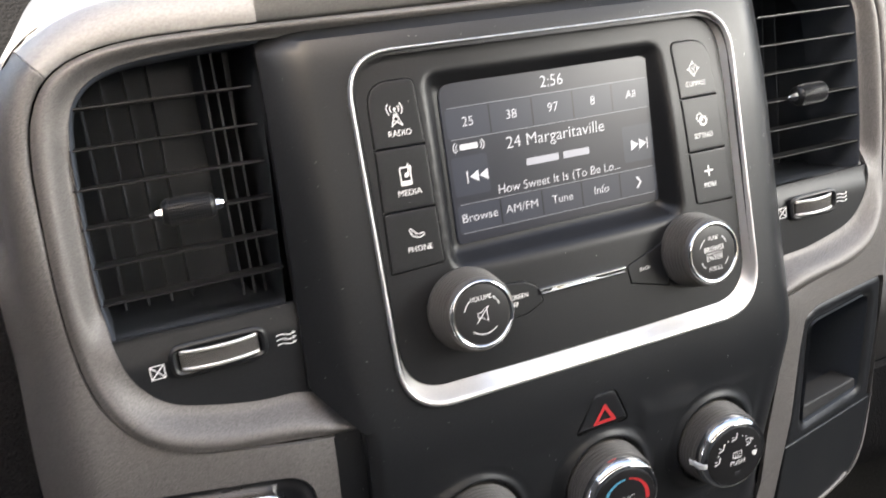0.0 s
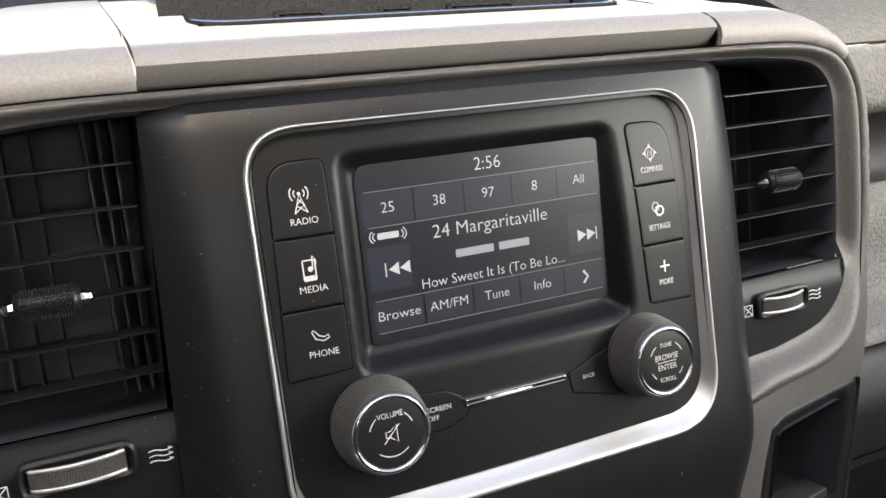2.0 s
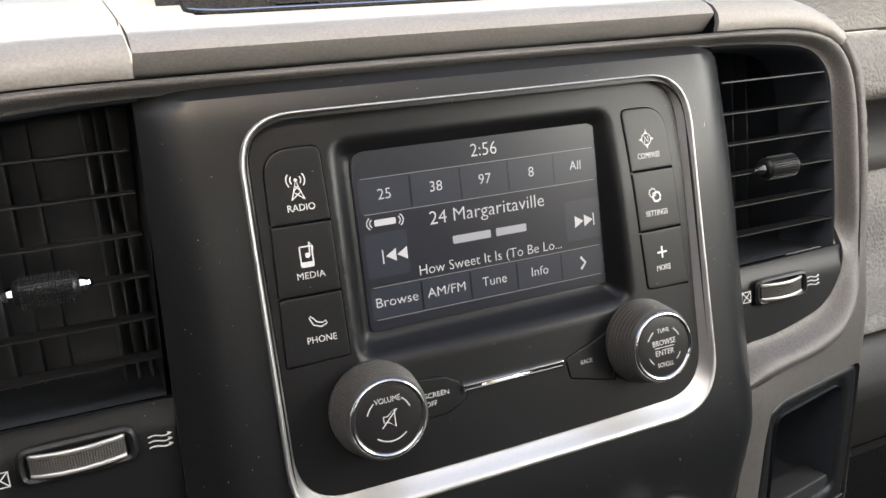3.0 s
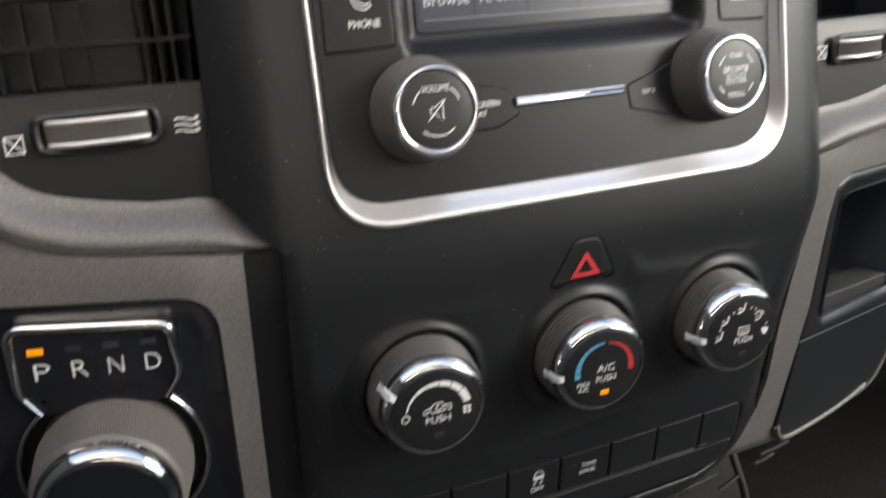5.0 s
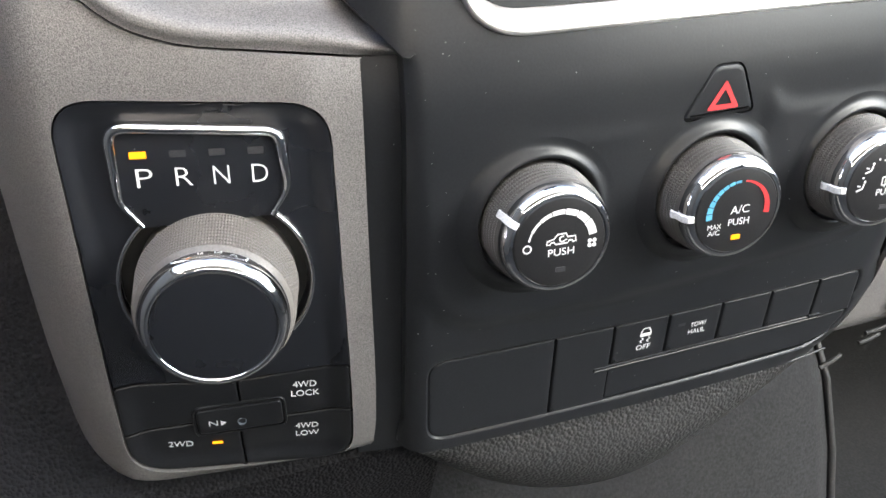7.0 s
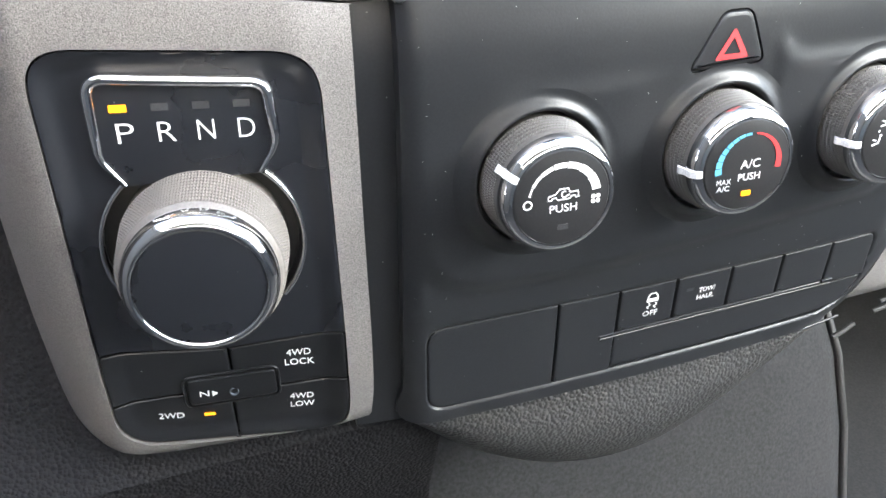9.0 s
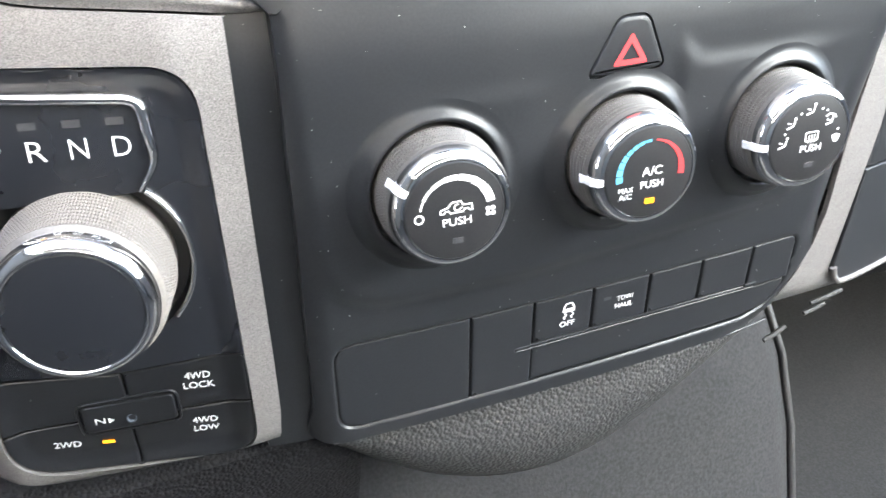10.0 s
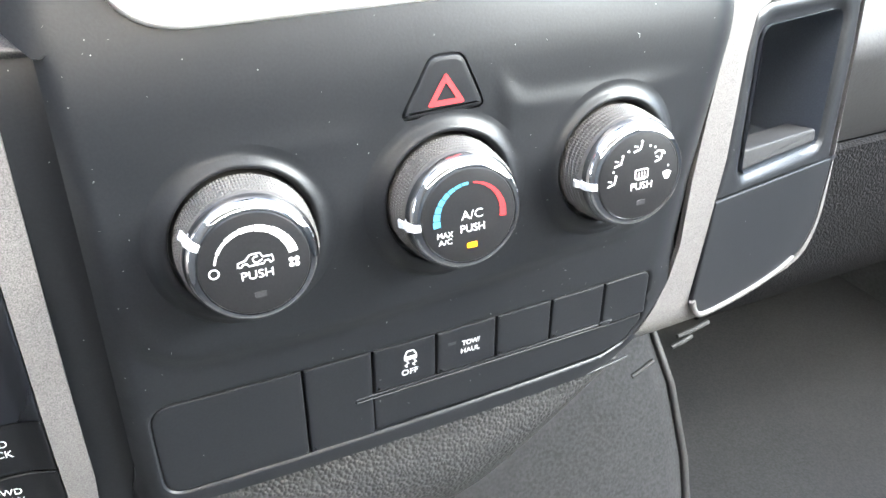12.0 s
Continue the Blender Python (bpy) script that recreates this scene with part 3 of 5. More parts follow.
part("faceplate", sheet(inset(UPPER, 0.3), [ring2(*KC, 33.6)], shift_face, 1.9, 4.0, 10.0), GLOSS, shifter, smooth=50)
kn = part("knob", lathe(bmesh.new(), [(28.6, -12)] + [(28.5 - 0.09 * k, 0.5 + 1.06 * k) for k in range(20)] + [(26.0, 22), (25.2, 23)], 170, knurl=(1, 20, 0.85)), SOFT_GREY, shifter, "knurled grey rubber knob",
          at=(*KC, shift_plane(*KC) - 2), turn=(6.3, -8.5, 0), smooth=20)
part("rim", lathe(bmesh.new(), [(25.6, 21), (25.6, 24), (25.2, 26.5), (24.2, 28.6), (22.8, 29.8), (21.6, 30), (21.2, 29.4)], 72, cap1=False), CHROME, kn, "chrome rim", smooth=70)
part("cap", lathe(bmesh.new(), [(21.2, 27), (21.2, 29.2), (20.8, 29.6), (16, 30.0), (8, 30.3), (1, 30.3)], 72), GLOSS, kn)

# ---- right side panel with the pocket ----
RIGHT_EDGE = [(84, -224), (131, -219.5), (160, -215), (195, -213.5), (231, -207), (245, -190), (250, -160), (252.5, -120), (254, -60), (257, 10), (259, 70), (258, 104), (252, 129), (240, 148), (222, 160), (196, 168), (166, 170.5), (138.8, 171)]
POCKET = rounded([(136.5, -204), (148, -213), (190, -211.5), (230, -204.5), (242.5, -188), (248, -150), (251, -90), (249, -57.5), (170, -57.5), (158, -62), (154.5, -80), (150.2, -128)], [6, 6, 20, 20, 20, 20, 20, 8, 8, 8, 10, 20], 5)


def side_height(x, y):
    a = pocket_plane(max(x, 150), y)
    q = smooth01(-60, 30, y)
    flat = -36 - 0.02 * max(0, x - 235) ** 2 - 0.06 * max(0, x - 246) ** 2
    up = smooth01(-10, 65, y)
    b = flat * (1 - up) + rolled(x, y) * up
    return a * (1 - q) - 0.06 * max(0, x - 246) ** 2 * (1 - q) + b * q - 0.25 * max(0, -209 - y) ** 1.5


# same split on the passenger side: top light put in as paler colour
low_band, top_band = cut_at_corner(mirror(smoothed(SEAM_L, 3)), smoothed(RIGHT_EDGE[::-1], 3))
part("lit_end_roll", sheet(inset(top_band, 0.7), [], side_height, 4.0, 3.0), PAD, dash, "upper end of the side panel, coloured lighter for top light", smooth=60)
SIDE = low_band + [(right_line(y), y) for y in (-219.7, -210.3, -198.6, -185, -168, -134, -108, -79, -65)] + [(140.8, -45)]
part("pocket_surround", sheet(inset(SIDE, 0.8), [POCKET], side_height, 4.0, 3.0, 5.0), GREY, dash, "grey metallic-paint panel", smooth=50)
pocket = thing("storage_pocket", label="black plastic storage pocket with a ledge in the dashboard", category="storage pocket")
MOUTH = rounded([(166, -141), (231, -138.5), (234, -68.5), (168, -70)], [5, 5, 8, 8], 6)
def pocket_face(x, y):
    return pocket_plane(x, y) - 1.2 - 2.2 * smooth01(4, 0.5, edge_distance(x, y, POCKET)) - 3.2 * smooth01(6, 0, -edge_distance(x, y, MOUTH))


def cut_at(poly, y0, y1):
    pts = [(x, max(y0, min(y1, y))) for x, y in dense(poly, 1.5)]
    return [p for k, p in enumerate(pts) if math.hypot(p[0] - pts[k - 1][0], p[1] - pts[k - 1][1]) > 0.05]


part("frame", sheet(cut_at(inset(POCKET, 1.2), -148.6, 0), [MOUTH], pocket_face, 2.2, 6.0, 3.0), BLACK, pocket, smooth=50)
part("lower_panel", cover(cut_at(inset(POCKET, 0.5), -300, -149.6), lambda x, y: pocket_plane(x, y) - 0.2, 1.4, 6, 3.5), BLACK, pocket)
# black bevel's highlight drawn as a grey cord along the lower edge
bm = bmesh.new()
lip_line = smoothed([(138, -201), (141, -208), (150, -212), (183, -211.2), (208, -208), (224, -203.5)], 5)
tube(bm, [(x, y, pocket_plane(x, y) - 0.3) for x, y in lip_line], 1.7, 8)
part("lip", bm, GREY, pocket, "lower lip, grey in place of a highlight", smooth=70)
bm = bmesh.new()
loft(bm, [[(x, y, pocket_plane(x, y) - 2 + (0 if i == 0 else -45)) for x, y in (MOUTH if i == 0 else inset(MOUTH, 4))] for i in range(2)], False, True)
part("bin", bm, DEEP, pocket)
part("ledge", button(rounded([(167, -139), (229.5, -137), (228, -129.8), (166, -128.3)], 2, 3), 0.5, 1.5, 18, lambda x, y: pocket_plane(x, y) - 3), DARK, pocket)

# ---- vents ----
def vent(sign, name):
    v = thing(name, label="black air vent with horizontal slats and chrome-tipped tab", category="air vent", group="dash vents")
    hole = mirror(INNER_L[1:]) if sign > 0 else INNER_L[1:]
    hole = smoothed(hole, 3)
    s = sign
    fascia = [(s * 144, -24), (s * 146, 18.5), (s * 226, 19.5)] + [p for p in smoothed(INNER_L[1:] if s < 0 else mirror(INNER_L[1:]), 3)[::-1] if p[1] < 17]
    part("fascia", sheet(inset(fascia, -0.6), [], lambda x, y: -36.8 + 2.6 * smooth01(20, 6, y), 2.6, 3.0), BLACK, v, "smooth black lower fascia")
    bm = bmesh.new()
    top = [(s * 147, 17), (s * 228, 18), (s * 228, 138), (s * 140, 138)]
    loft(bm, [[(x, y, -48) for x, y in top], [(x, y, -120) for x, y in top]], False, True)
    part("duct", bm, DEEP, v)
    bm = bmesh.new()
    wall_line = [p for p in hole if p[1] > 12]
    loft(bm, [[(x, y, z) for x, y in inset(wall_line + [(s * 140, 70)], q)[:-1]] for q, z in ((0.2, -41.5), (1.2, -43), (1.6, -80))], False, False, False)
    part("liner", bm, DEEP, v)
    for y in (118, 101.5, 85, 68.5, 51.5, 35):
        bm = bmesh.new()
        rings = []
        for x in np.linspace(s * 146, s * 226, 9):
            rings.append([(x, y + 0.55, -42.8), (x, y + 0.25, -42.2), (x, y - 0.25, -42.2), (x, y - 0.55, -42.8), (x, y - 1.1, -54), (x, y + 0.3, -54)])
        loft(bm, rings, True, True)
        part("slat", bm, SLAT, v)
    for i in range(7):
        x = s * (150 + i * (5.5 if i < 3 else 11.0))
        z0 = -78 if i < 3 else -98
        bm = bmesh.new()
        loft(bm, [[(x - 0.5, yy, z0), (x + 0.5, yy, z0), (x + 0.8, yy, -112), (x - 0.8, yy, -112)] for yy in (17, 137)], True, True)
        part("vane", bm, DEEP, v)
    return v


vent_l = vent(-1, "air_vent")
vent_r = vent(1, "air_vent")

# ---- centre controls ----
def climate_knob(x):
    k = thing("climate_knob", (x, KNOB_Y, panel_height(x, KNOB_Y) + 0.5), (5, -4, 0), "round climate control knob with a chrome rim and black printed cap", "knob", "climate knobs")
    part("grip", lathe(bmesh.new(), [(23.5, -6)] + [(23.4 - 0.1 * j, 0.3 + 1.15 * j) for j in range(12)] + [(22.0, 14.2), (21.8, 15)], 130, knurl=(1, 12, 0.7)), RUBBER, k, "knurled dark rubber grip", smooth=20)
    part("rim", lathe(bmesh.new(), [(21.9, 13), (21.9, 15.5), (21.5, 17.5), (20.6, 19.4), (19.4, 20.4), (18.3, 20.6), (18.0, 20)], 72, cap1=False), CHROME, k, "chrome rim", smooth=70)
    part("cap", lathe(bmesh.new(), [(18.1, 18), (18.1, 20.2), (17.6, 20.9), (14, 21.4), (7, 21.7), (1, 21.7)], 72), CAP, k)
    return k


knobs = [climate_knob(x) for x in KNOB_X]

# ---- lower edge, knee pad, console, floor ----
edge = bmesh.new()
path = [(x, -226.2, stack(-226) - 2 - (x / 70) ** 2 * 1.2) for x in range(-124, 81, 12)] + [(92, -226, -44.5), (104, -225, -45.5)]
tube(edge, path, 0.7, 8)
part("edge_strip", edge, BLACK, dash, "thin black edge strip", smooth=70)

# ---- radio prints and display ----
def scr(x, y, up):
    return (x, y, screen_height(y) + up)


def on_screen(name, outline, mat, up=0.3, label=""):
    bm = bmesh.new()
    loft(bm, [[scr(x, y, up) for x, y in outline]], False, True)
    return part(name, bm, mat, screen, label, smooth=0)


def on_screen_text(words, size, x, y, width=0.0):
    return lettering("lettering", words, size, scr(x, y, 0.42), screen, SCREEN_TEXT, width=width, depth=0.0, thin=0.045 * size / 4.5)


for i, words in enumerate(("25", "38", "97", "8", "All")):
    x = -59.5 + 24 * i
    on_screen("preset_key", box2(x, 80.6, x + 23.2, 94.6, 1.2 if i in (0, 4) else 0.2, 3), SCREEN_BOX)
    on_screen_text(words, 4.6 if i < 4 else 4.2, x + 11.6, 87.8)
for i, words in enumerate(("Browse", "AM/FM", "Tune", "Info", "")):
    x = -59.5 + 24 * i
    on_screen("menu_key", box2(x, 34.6, x + 23.2, 47.6, 1.2 if i in (0, 4) else 0.2, 3), SCREEN_BOX)
    if words:
        on_screen_text(words, 4.3, x + 11.6, 41.2, (19.5, 18.5, 12.5, 9)[i])
for i in range(4):
    x = -59.5 + 24 * (i + 1) - 0.4
    on_screen("key_gap", box2(x - 0.4, 81, x + 0.4, 94.2), SCREEN_GAP, 0.36)
    on_screen("key_gap", box2(x - 0.4, 35, x + 0.4, 47.2), SCREEN_GAP, 0.36)
for y in (95.2, 80.0, 48.2, 34.0):
    on_screen("rule", box2(-58, y - 0.18, 58, y + 0.18), SCREEN_LINE)
for x in (-59.5, 40.5):
    on_screen("skip_key", box2(x, 52.3, x + 19.5, 71.5, 1.5, 3), SCREEN_BOX)
bm = bmesh.new()
for x0 in (-50.6, -45.4):
    loft(bm, [[scr(x0 + 4.8, 64, 0.4), scr(x0, 61.2, 0.4), scr(x0 + 4.8, 58.4, 0.4)]], False, True)
loft(bm, [[scr(x, y, 0.4) for x, y in box2(-52.2, 58.2, -51.6, 64.2)]], False, True)
part("skip_mark", bm, SCREEN_TEXT, screen, smooth=0)
bm = bmesh.new()
for x0 in (45.4, 50.6):
    loft(bm, [[scr(x0, 64, 0.4), scr(x0, 58.4, 0.4), scr(x0 + 4.8, 61.2, 0.4)]], False, True)
loft(bm, [[scr(x, y, 0.4) for x, y in box2(55.6, 58.2, 56.2, 64.2)]], False, True)
part("skip_mark", bm, SCREEN_TEXT, screen, smooth=0)
bm = bmesh.new()
stroke(bm, [(46.9, 44), (49.4, 41), (46.9, 38)], 1.2, 0)
for v in bm.verts:
    v.co.z = screen_height(v.co.y) + 0.42
part("arrow_mark", bm, SCREEN_TEXT, screen, smooth=0)
on_screen_text("2:56", 5.8, 1, 101, 13)
on_screen_text("24 Margaritaville", 6.0, 0.5, 74, 58)
on_screen_text("How Sweet It Is (To Be Lo...", 4.5, 0.5, 52, 73)
on_screen("name_bar", box2(-18.5, 61.2, 0.5, 64.8, 0.6, 3), SCREEN_DIM, 0.4)
on_screen("name_bar", box2(3.2, 61.2, 19, 64.8, 0.6, 3), SCREEN_DIM, 0.4)
# a plain mark in place of the service's sign
on_screen("sign_bar", box2(-54, 74.6, -44.2, 77.4, 0.6, 3), SCREEN_TEXT, 0.4)
bm = bmesh.new()
for s in (-1, 1):
    for r in (2.6, 4.0):
        stroke(bm, [(-49.1 + s * (4.4 + r * math.cos(radians(a))), 76 + r * 0.8 * math.sin(radians(a))) for a in range(-50, 51, 20)], 0.55, 0)
for v in bm.verts:
    v.co.z = screen_height(v.co.y) + 0.4
part("sign_arcs", bm, SCREEN_TEXT, screen, smooth=0)


def key_z(x, y):
    return radio_height(x, y) + 0.76


def key_words(k, words, x, y, width, size=2.7):
    ob = lettering("lettering", words, size, (x, y, key_z(x, y) + 0.03), BUTTONS[k], PRINT, turn=lie(key_z, x, y), width=width)
    return ob


def key_icon(k, draw, x, y):
    bm = bmesh.new()
    draw(bm)
    for v in bm.verts:
        v.co.x += x
        v.co.y += y
        v.co.z = key_z(v.co.x, v.co.y) + 0.05
    return part("icon", bm, PRINT, BUTTONS[k], smooth=0)


def tower(bm):
    stroke(bm, [(-2.6, -4.5), (0, 3.2), (2.6, -4.5)], 0.55, 0)
    for a, b in (((-2.4, -4.2), (1.6, -1.2)), ((2.4, -4.2), (-1.6, -1.2)), ((-1.6, -1.2), (0.8, 1.2)), ((1.6, -1.2), (-0.8, 1.2))):
        stroke(bm, [a, b], 0.4, 0)
    loft(bm, [[(x, y, 0) for x, y in ring2(0, 3.4, 0.7, 10)]], False, True)
    for s in (-1, 1):
        for r in (2.2, 3.8):
            stroke(bm, [(s * r * math.cos(radians(a)), 3.4 + r * math.sin(radians(a))) for a in range(-40, 41, 20)], 0.5, 0)


def player(bm):
    stroke(bm, box2(-2.6, -4.5, 2.4, 3.6, 0.5, 2), 0.6, 0, True)
    loft(bm, [[(x, y, 0) for x, y in box2(-2.4, -4.3, 2.2, -2.6)]], False, True)
    loft(bm, [[(x, y, 0) for x, y in ring2(0.4, 0, 1.1, 12)]], False, True)
    stroke(bm, [(1.3, 0), (1.6, 5.2), (2.9, 3.2), (2.6, 1.6)], 0.55, 0)


def handset(bm):
    stroke(bm, [(-3.4, 2.2), (-2.0, -0.8), (1.2, -1.9), (3.6, -0.9), (3.3, 0.3), (1.6, -0.3), (-0.6, 0.4), (-1.7, 1.9), (-2.9, 2.9)], 0.5, 0, True)


def compass(bm):
    stroke(bm, ring2(0, 0, 2.7, 28), 0.4, 0, True)
    stroke(bm, [(-1.1, -1.5), (-1.1, 1.5), (1.1, -1.5), (1.1, 1.5)], 0.5, 0)
    for a in range(0, 360, 90):
        c, s = math.cos(radians(a)), math.sin(radians(a))
        loft(bm, [[(c * 4.6, s * 4.6, 0), (c * 2.6 - s * 0.8, s * 2.6 + c * 0.8, 0), (c * 2.6 + s * 0.8, s * 2.6 - c * 0.8, 0)]], False, True)


def gears(bm):
    for cx, cy, r, w in ((-1.3, 1.4, 2.0, 0.35), (0.9, -0.6, 2.2, 0.75)):
        stroke(bm, [(cx + (r + (0.35 if k % 4 < 2 else -0.25)) * math.cos(k * math.pi / 16), cy + (r + (0.35 if k % 4 < 2 else -0.25)) * math.sin(k * math.pi / 16)) for k in range(32)], w, 0, True)


def plus(bm):
    stroke(bm, [(-2.9, 0), (2.9, 0)], 0.9, 0)
    stroke(bm, [(0, -2.9), (0, 2.9)], 0.9, 0)


for k, words, x, y, width, draw, iy in ((0, "RADIO", -86, 88.3, 11.2, tower, 96), (1, "MEDIA", -86.3, 61, 11.6, player, 69.2), (2, "PHONE", -85.8, 34.6, 12.2, handset, 41.6),
                                        (3, "COMPASS", 85, 88.4, 13.2, compass, 96.2), (4, "SETTINGS", 86, 60.6, 13.0, gears, 69), (5, "MORE", 86.8, 33.6, 8.4, plus, 41.3)):
    key_words(k, words, x, y, width)
    key_icon(k, draw, x - (0.6 if k < 3 else 0.2), iy)
key_words(6, "SCREEN", -40, 0.5, 11.5, 2.2)
key_words(6, "OFF", -43, -3.2, 5.2, 2.2)
key_words(7, "BACK", 36.5, -2, 6.6, 2.0)


def arc(cx, cy, r, a0, a1, n=14):
    return [(cx + r * math.cos(radians(a0 + (a1 - a0) * k / n)), cy + r * math.sin(radians(a0 + (a1 - a0) * k / n))) for k in range(n + 1)]


lettering("lettering", "VOLUME", 2.3, (0, 7.8, 17.5), vol_knob, width=11)
bm = bmesh.new()
stroke(bm, arc(0, 0, 9.6, 160, 128, 6), 0.5, 17.5)
stroke(bm, arc(0, 0, 9.6, 52, 20, 6), 0.5, 17.5)
stroke(bm, arc(0, 0, 9.2, 228, 312), 0.5, 17.5)
stroke(bm, [(-2.6, 1.2), (-0.8, 1.2), (2.2, 3.6), (2.2, -3.6), (-0.8, -1.2), (-2.6, -1.2)], 0.45, 17.5, True)
stroke(bm, [(-3.6, -3.4), (3.4, 3.6)], 0.45, 17.5)
part("icon", bm, PRINT, vol_knob, smooth=0)
for words, y, size, width in (("TUNE", 7.8, 2.0, 6.6), ("BROWSE", 2.1, 2.7, 13), ("ENTER", -2.6, 2.6, 10.5), ("SCROLL", -8.4, 2.1, 9)):
    lettering("lettering", words, size, (0, y, 17.5), tune_knob, width=width)
bm = bmesh.new()
for a0, a1 in ((155, 125), (55, 25), (205, 228), (335, 312)):
    stroke(bm, arc(0, 0, 9.6, a0, a1, 6), 0.45, 17.5)
stroke(bm, [(-5.4, -0.1), (5.4, -0.1)], 0.35, 17.5)
part("icon", bm, PRINT, tune_knob, smooth=0)

# ---- vents: tabs, wheels and prints ----
def turned_x(bm, profile, n=28):
    """Turns (x, radius) pairs round the x axis."""
    loft(bm, [[(x, r * math.cos(2 * math.pi * k / n), r * math.sin(2 * math.pi * k / n)) for k in range(n)] for x, r in profile], True, True)
    return bm


for v, cx, wx, wy, ww, ix, ax in ((vent_l, -182.5, -182.5, 6.2, 17, -209.5, -153), (vent_r, 181.5, 174, 4.5, 14.5, 148.5, 197)):
    tab = part("tab", turned_x(bmesh.new(), [(-11.5, 3.2), (-11, 4.8), (-9.5, 5.6), (-9, 5.9), (9, 5.9), (9.5, 5.6), (11, 4.8), (11.5, 3.2)]), BLACK, v, "knurled black tab", at=(cx, 70, -40), smooth=50)
    bm = bmesh.new()
    for x in np.linspace(-8.6, 8.6, 17):
        for k in range(14):
            a = radians(5 + 13 * k)
            c = Vector((x, 5.9 * math.cos(a), 5.9 * math.sin(a)))
            n = Vector((0, math.cos(a), math.sin(a)))
            t = Vector((0, -math.sin(a), math.cos(a)))
            e = Vector((1, 0, 0))
            base = [c + e * p * 0.46 + t * q * 0.58 - n * 0.1 for p, q in ((-1, -1), (1, -1), (1, 1), (-1, 1))]
            topp = [c + e * p * 0.18 + t * q * 0.3 + n * 0.65 for p, q in ((-1, -1), (1, -1), (1, 1), (-1, 1))]
            loft(bm, [base, topp], False, True)
    part("grip", bm, BLACK, tab, smooth=0)
    for s in (-1, 1):
        part("tip", turned_x(bmesh.new(), [(s * 11, 3.4), (s * 13, 3.0), (s * 15, 1.9), (s * 16.3, 0.7), (s * 16.6, 0.2)], 8), CHROME, tab, "pointed chrome tip", smooth=20)
    fz = -33.6
    bm = bmesh.new()
    outer = box2(wx - ww - 4.5, wy - 7.6, wx + ww + 4.5, wy + 7.6, 6, 6)
    rings = []
    for d, z in ((0, 0.4), (0.6, 1.2), (1.6, 1.6), (2.8, 0.8), (3.6, -1.5), (3.8, -6)):
        rings.append([(x, y, fz + 1.5 + z) for x, y in inset(outer, d)])
    loft(bm, rings, False, True)
    part("wheel_well", bm, BLACK, v)
    R = 40.0 if ww > 15 else 30.0
    nx = 34 if ww > 15 else 28
    bow = lambda x: math.sqrt(max(0, R * R - x * x)) - R
    bm, rings = bmesh.new(), []
    for k in range(nx + 1):
        x = -ww + 2 * ww * k / nx
        rings.append([(x, yy, bow(x) + 4.4 + zz) for yy, zz in ((3.4, -10), (3.4, -0.3), (3.0, 0), (-3.0, 0), (-3.4, -0.3), (-3.4, -10))])
    loft(bm, rings, True, True)
    wheel = part("thumb_wheel", bm, RUBBER, v, "knurled black thumb wheel", at=(wx, wy, fz + 1.2), smooth=15)
    bm = bmesh.new()
    for k in range(nx):
        for j in range(6):
            xa, xb, ya, yb = -ww + 2 * ww * k / nx, -ww + 2 * ww * (k + 1) / nx, -3 + j, -2 + j
            c = bm.verts.new(((xa + xb) / 2, (ya + yb) / 2, bow((xa + xb) / 2) + 4.95))
            q = [bm.verts.new((p, r, bow(p) + 4.4)) for p, r in ((xa, ya), (xb, ya), (xb, yb), (xa, yb))]
            for i in range(4):
                bm.faces.new((q[i], q[(i + 1) % 4], c))
    part("knurling", bm, RUBBER, wheel, smooth=0)
    for y in (-3.9, 3.9):
        bm, rings = bmesh.new(), []
        for k in range(31):
            x = -ww + 2 * ww * k / 30
            rings.append([(x, y + 0.95 * math.cos(a), bow(x) + 4.3 + 0.95 * math.sin(a)) for a in (2 * math.pi * i / 10 for i in range(10))])
        loft(bm, rings, True, True)
        part("band", bm, SATIN, wheel, "bright edge band", smooth=70)
    bm = bmesh.new()
    iz = -31.2
    stroke(bm, box2(ix - 2.9, 1.2, ix + 2.9, 7.0), 0.6, iz, True)
    stroke(bm, [(ix - 2.7, 1.4), (ix + 2.7, 6.8)], 0.5, iz + 0.02)
    stroke(bm, [(ix - 2.7, 6.8), (ix + 2.7, 1.4)], 0.5, iz + 0.04)
    part("icon", bm, PRINT, v, smooth=0)
    bm = bmesh.new()
    for k in range(3):
        y = 2.4 + 2.2 * k
        stroke(bm, [(ax - 4.2 + 8.4 * q / 8, y + 0.45 * math.sin(q * 0.8)) for q in range(9)], 0.55, iz)
        loft(bm, [[(ax + 3.2, y + 1.0, iz + 0.02), (ax + 3.2, y - 0.6, iz + 0.02), (ax + 5.0, y + 0.1, iz + 0.02)]], False, True)
    part("icon", bm, PRINT, v, smooth=0)

# ---- hazard button ----
hz = solid("hazard_button", button(inset(HAZARD, 0.35), 1.0, 2.0, 6, lambda x, y: stack(y) - 0.6), BLACK, label="black triangular hazard button with a red triangle", category="button")
part("gasket", plate(inset(HAZARD, -0.2), [(0, -4), (0, -2.5)], lambda x, y: stack(y)), DEEP, hz)
bm = bmesh.new()
tri = rounded([(-8.8, -76.6), (6.4, -76.6), (-1.2, -64.8)], 0.8, 3)
tin = inset(tri, 2.0)
zz = lambda x, y: stack(y) + 0.55
va = [bm.verts.new((x, y, zz(x, y))) for x, y in tri]
vb = [bm.verts.new((x, y, zz(x, y))) for x, y in tin]
for k in range(len(tri)):
    j = (k + 1) % len(tri)
    bm.faces.new((va[k], va[j], vb[j], vb[k]))
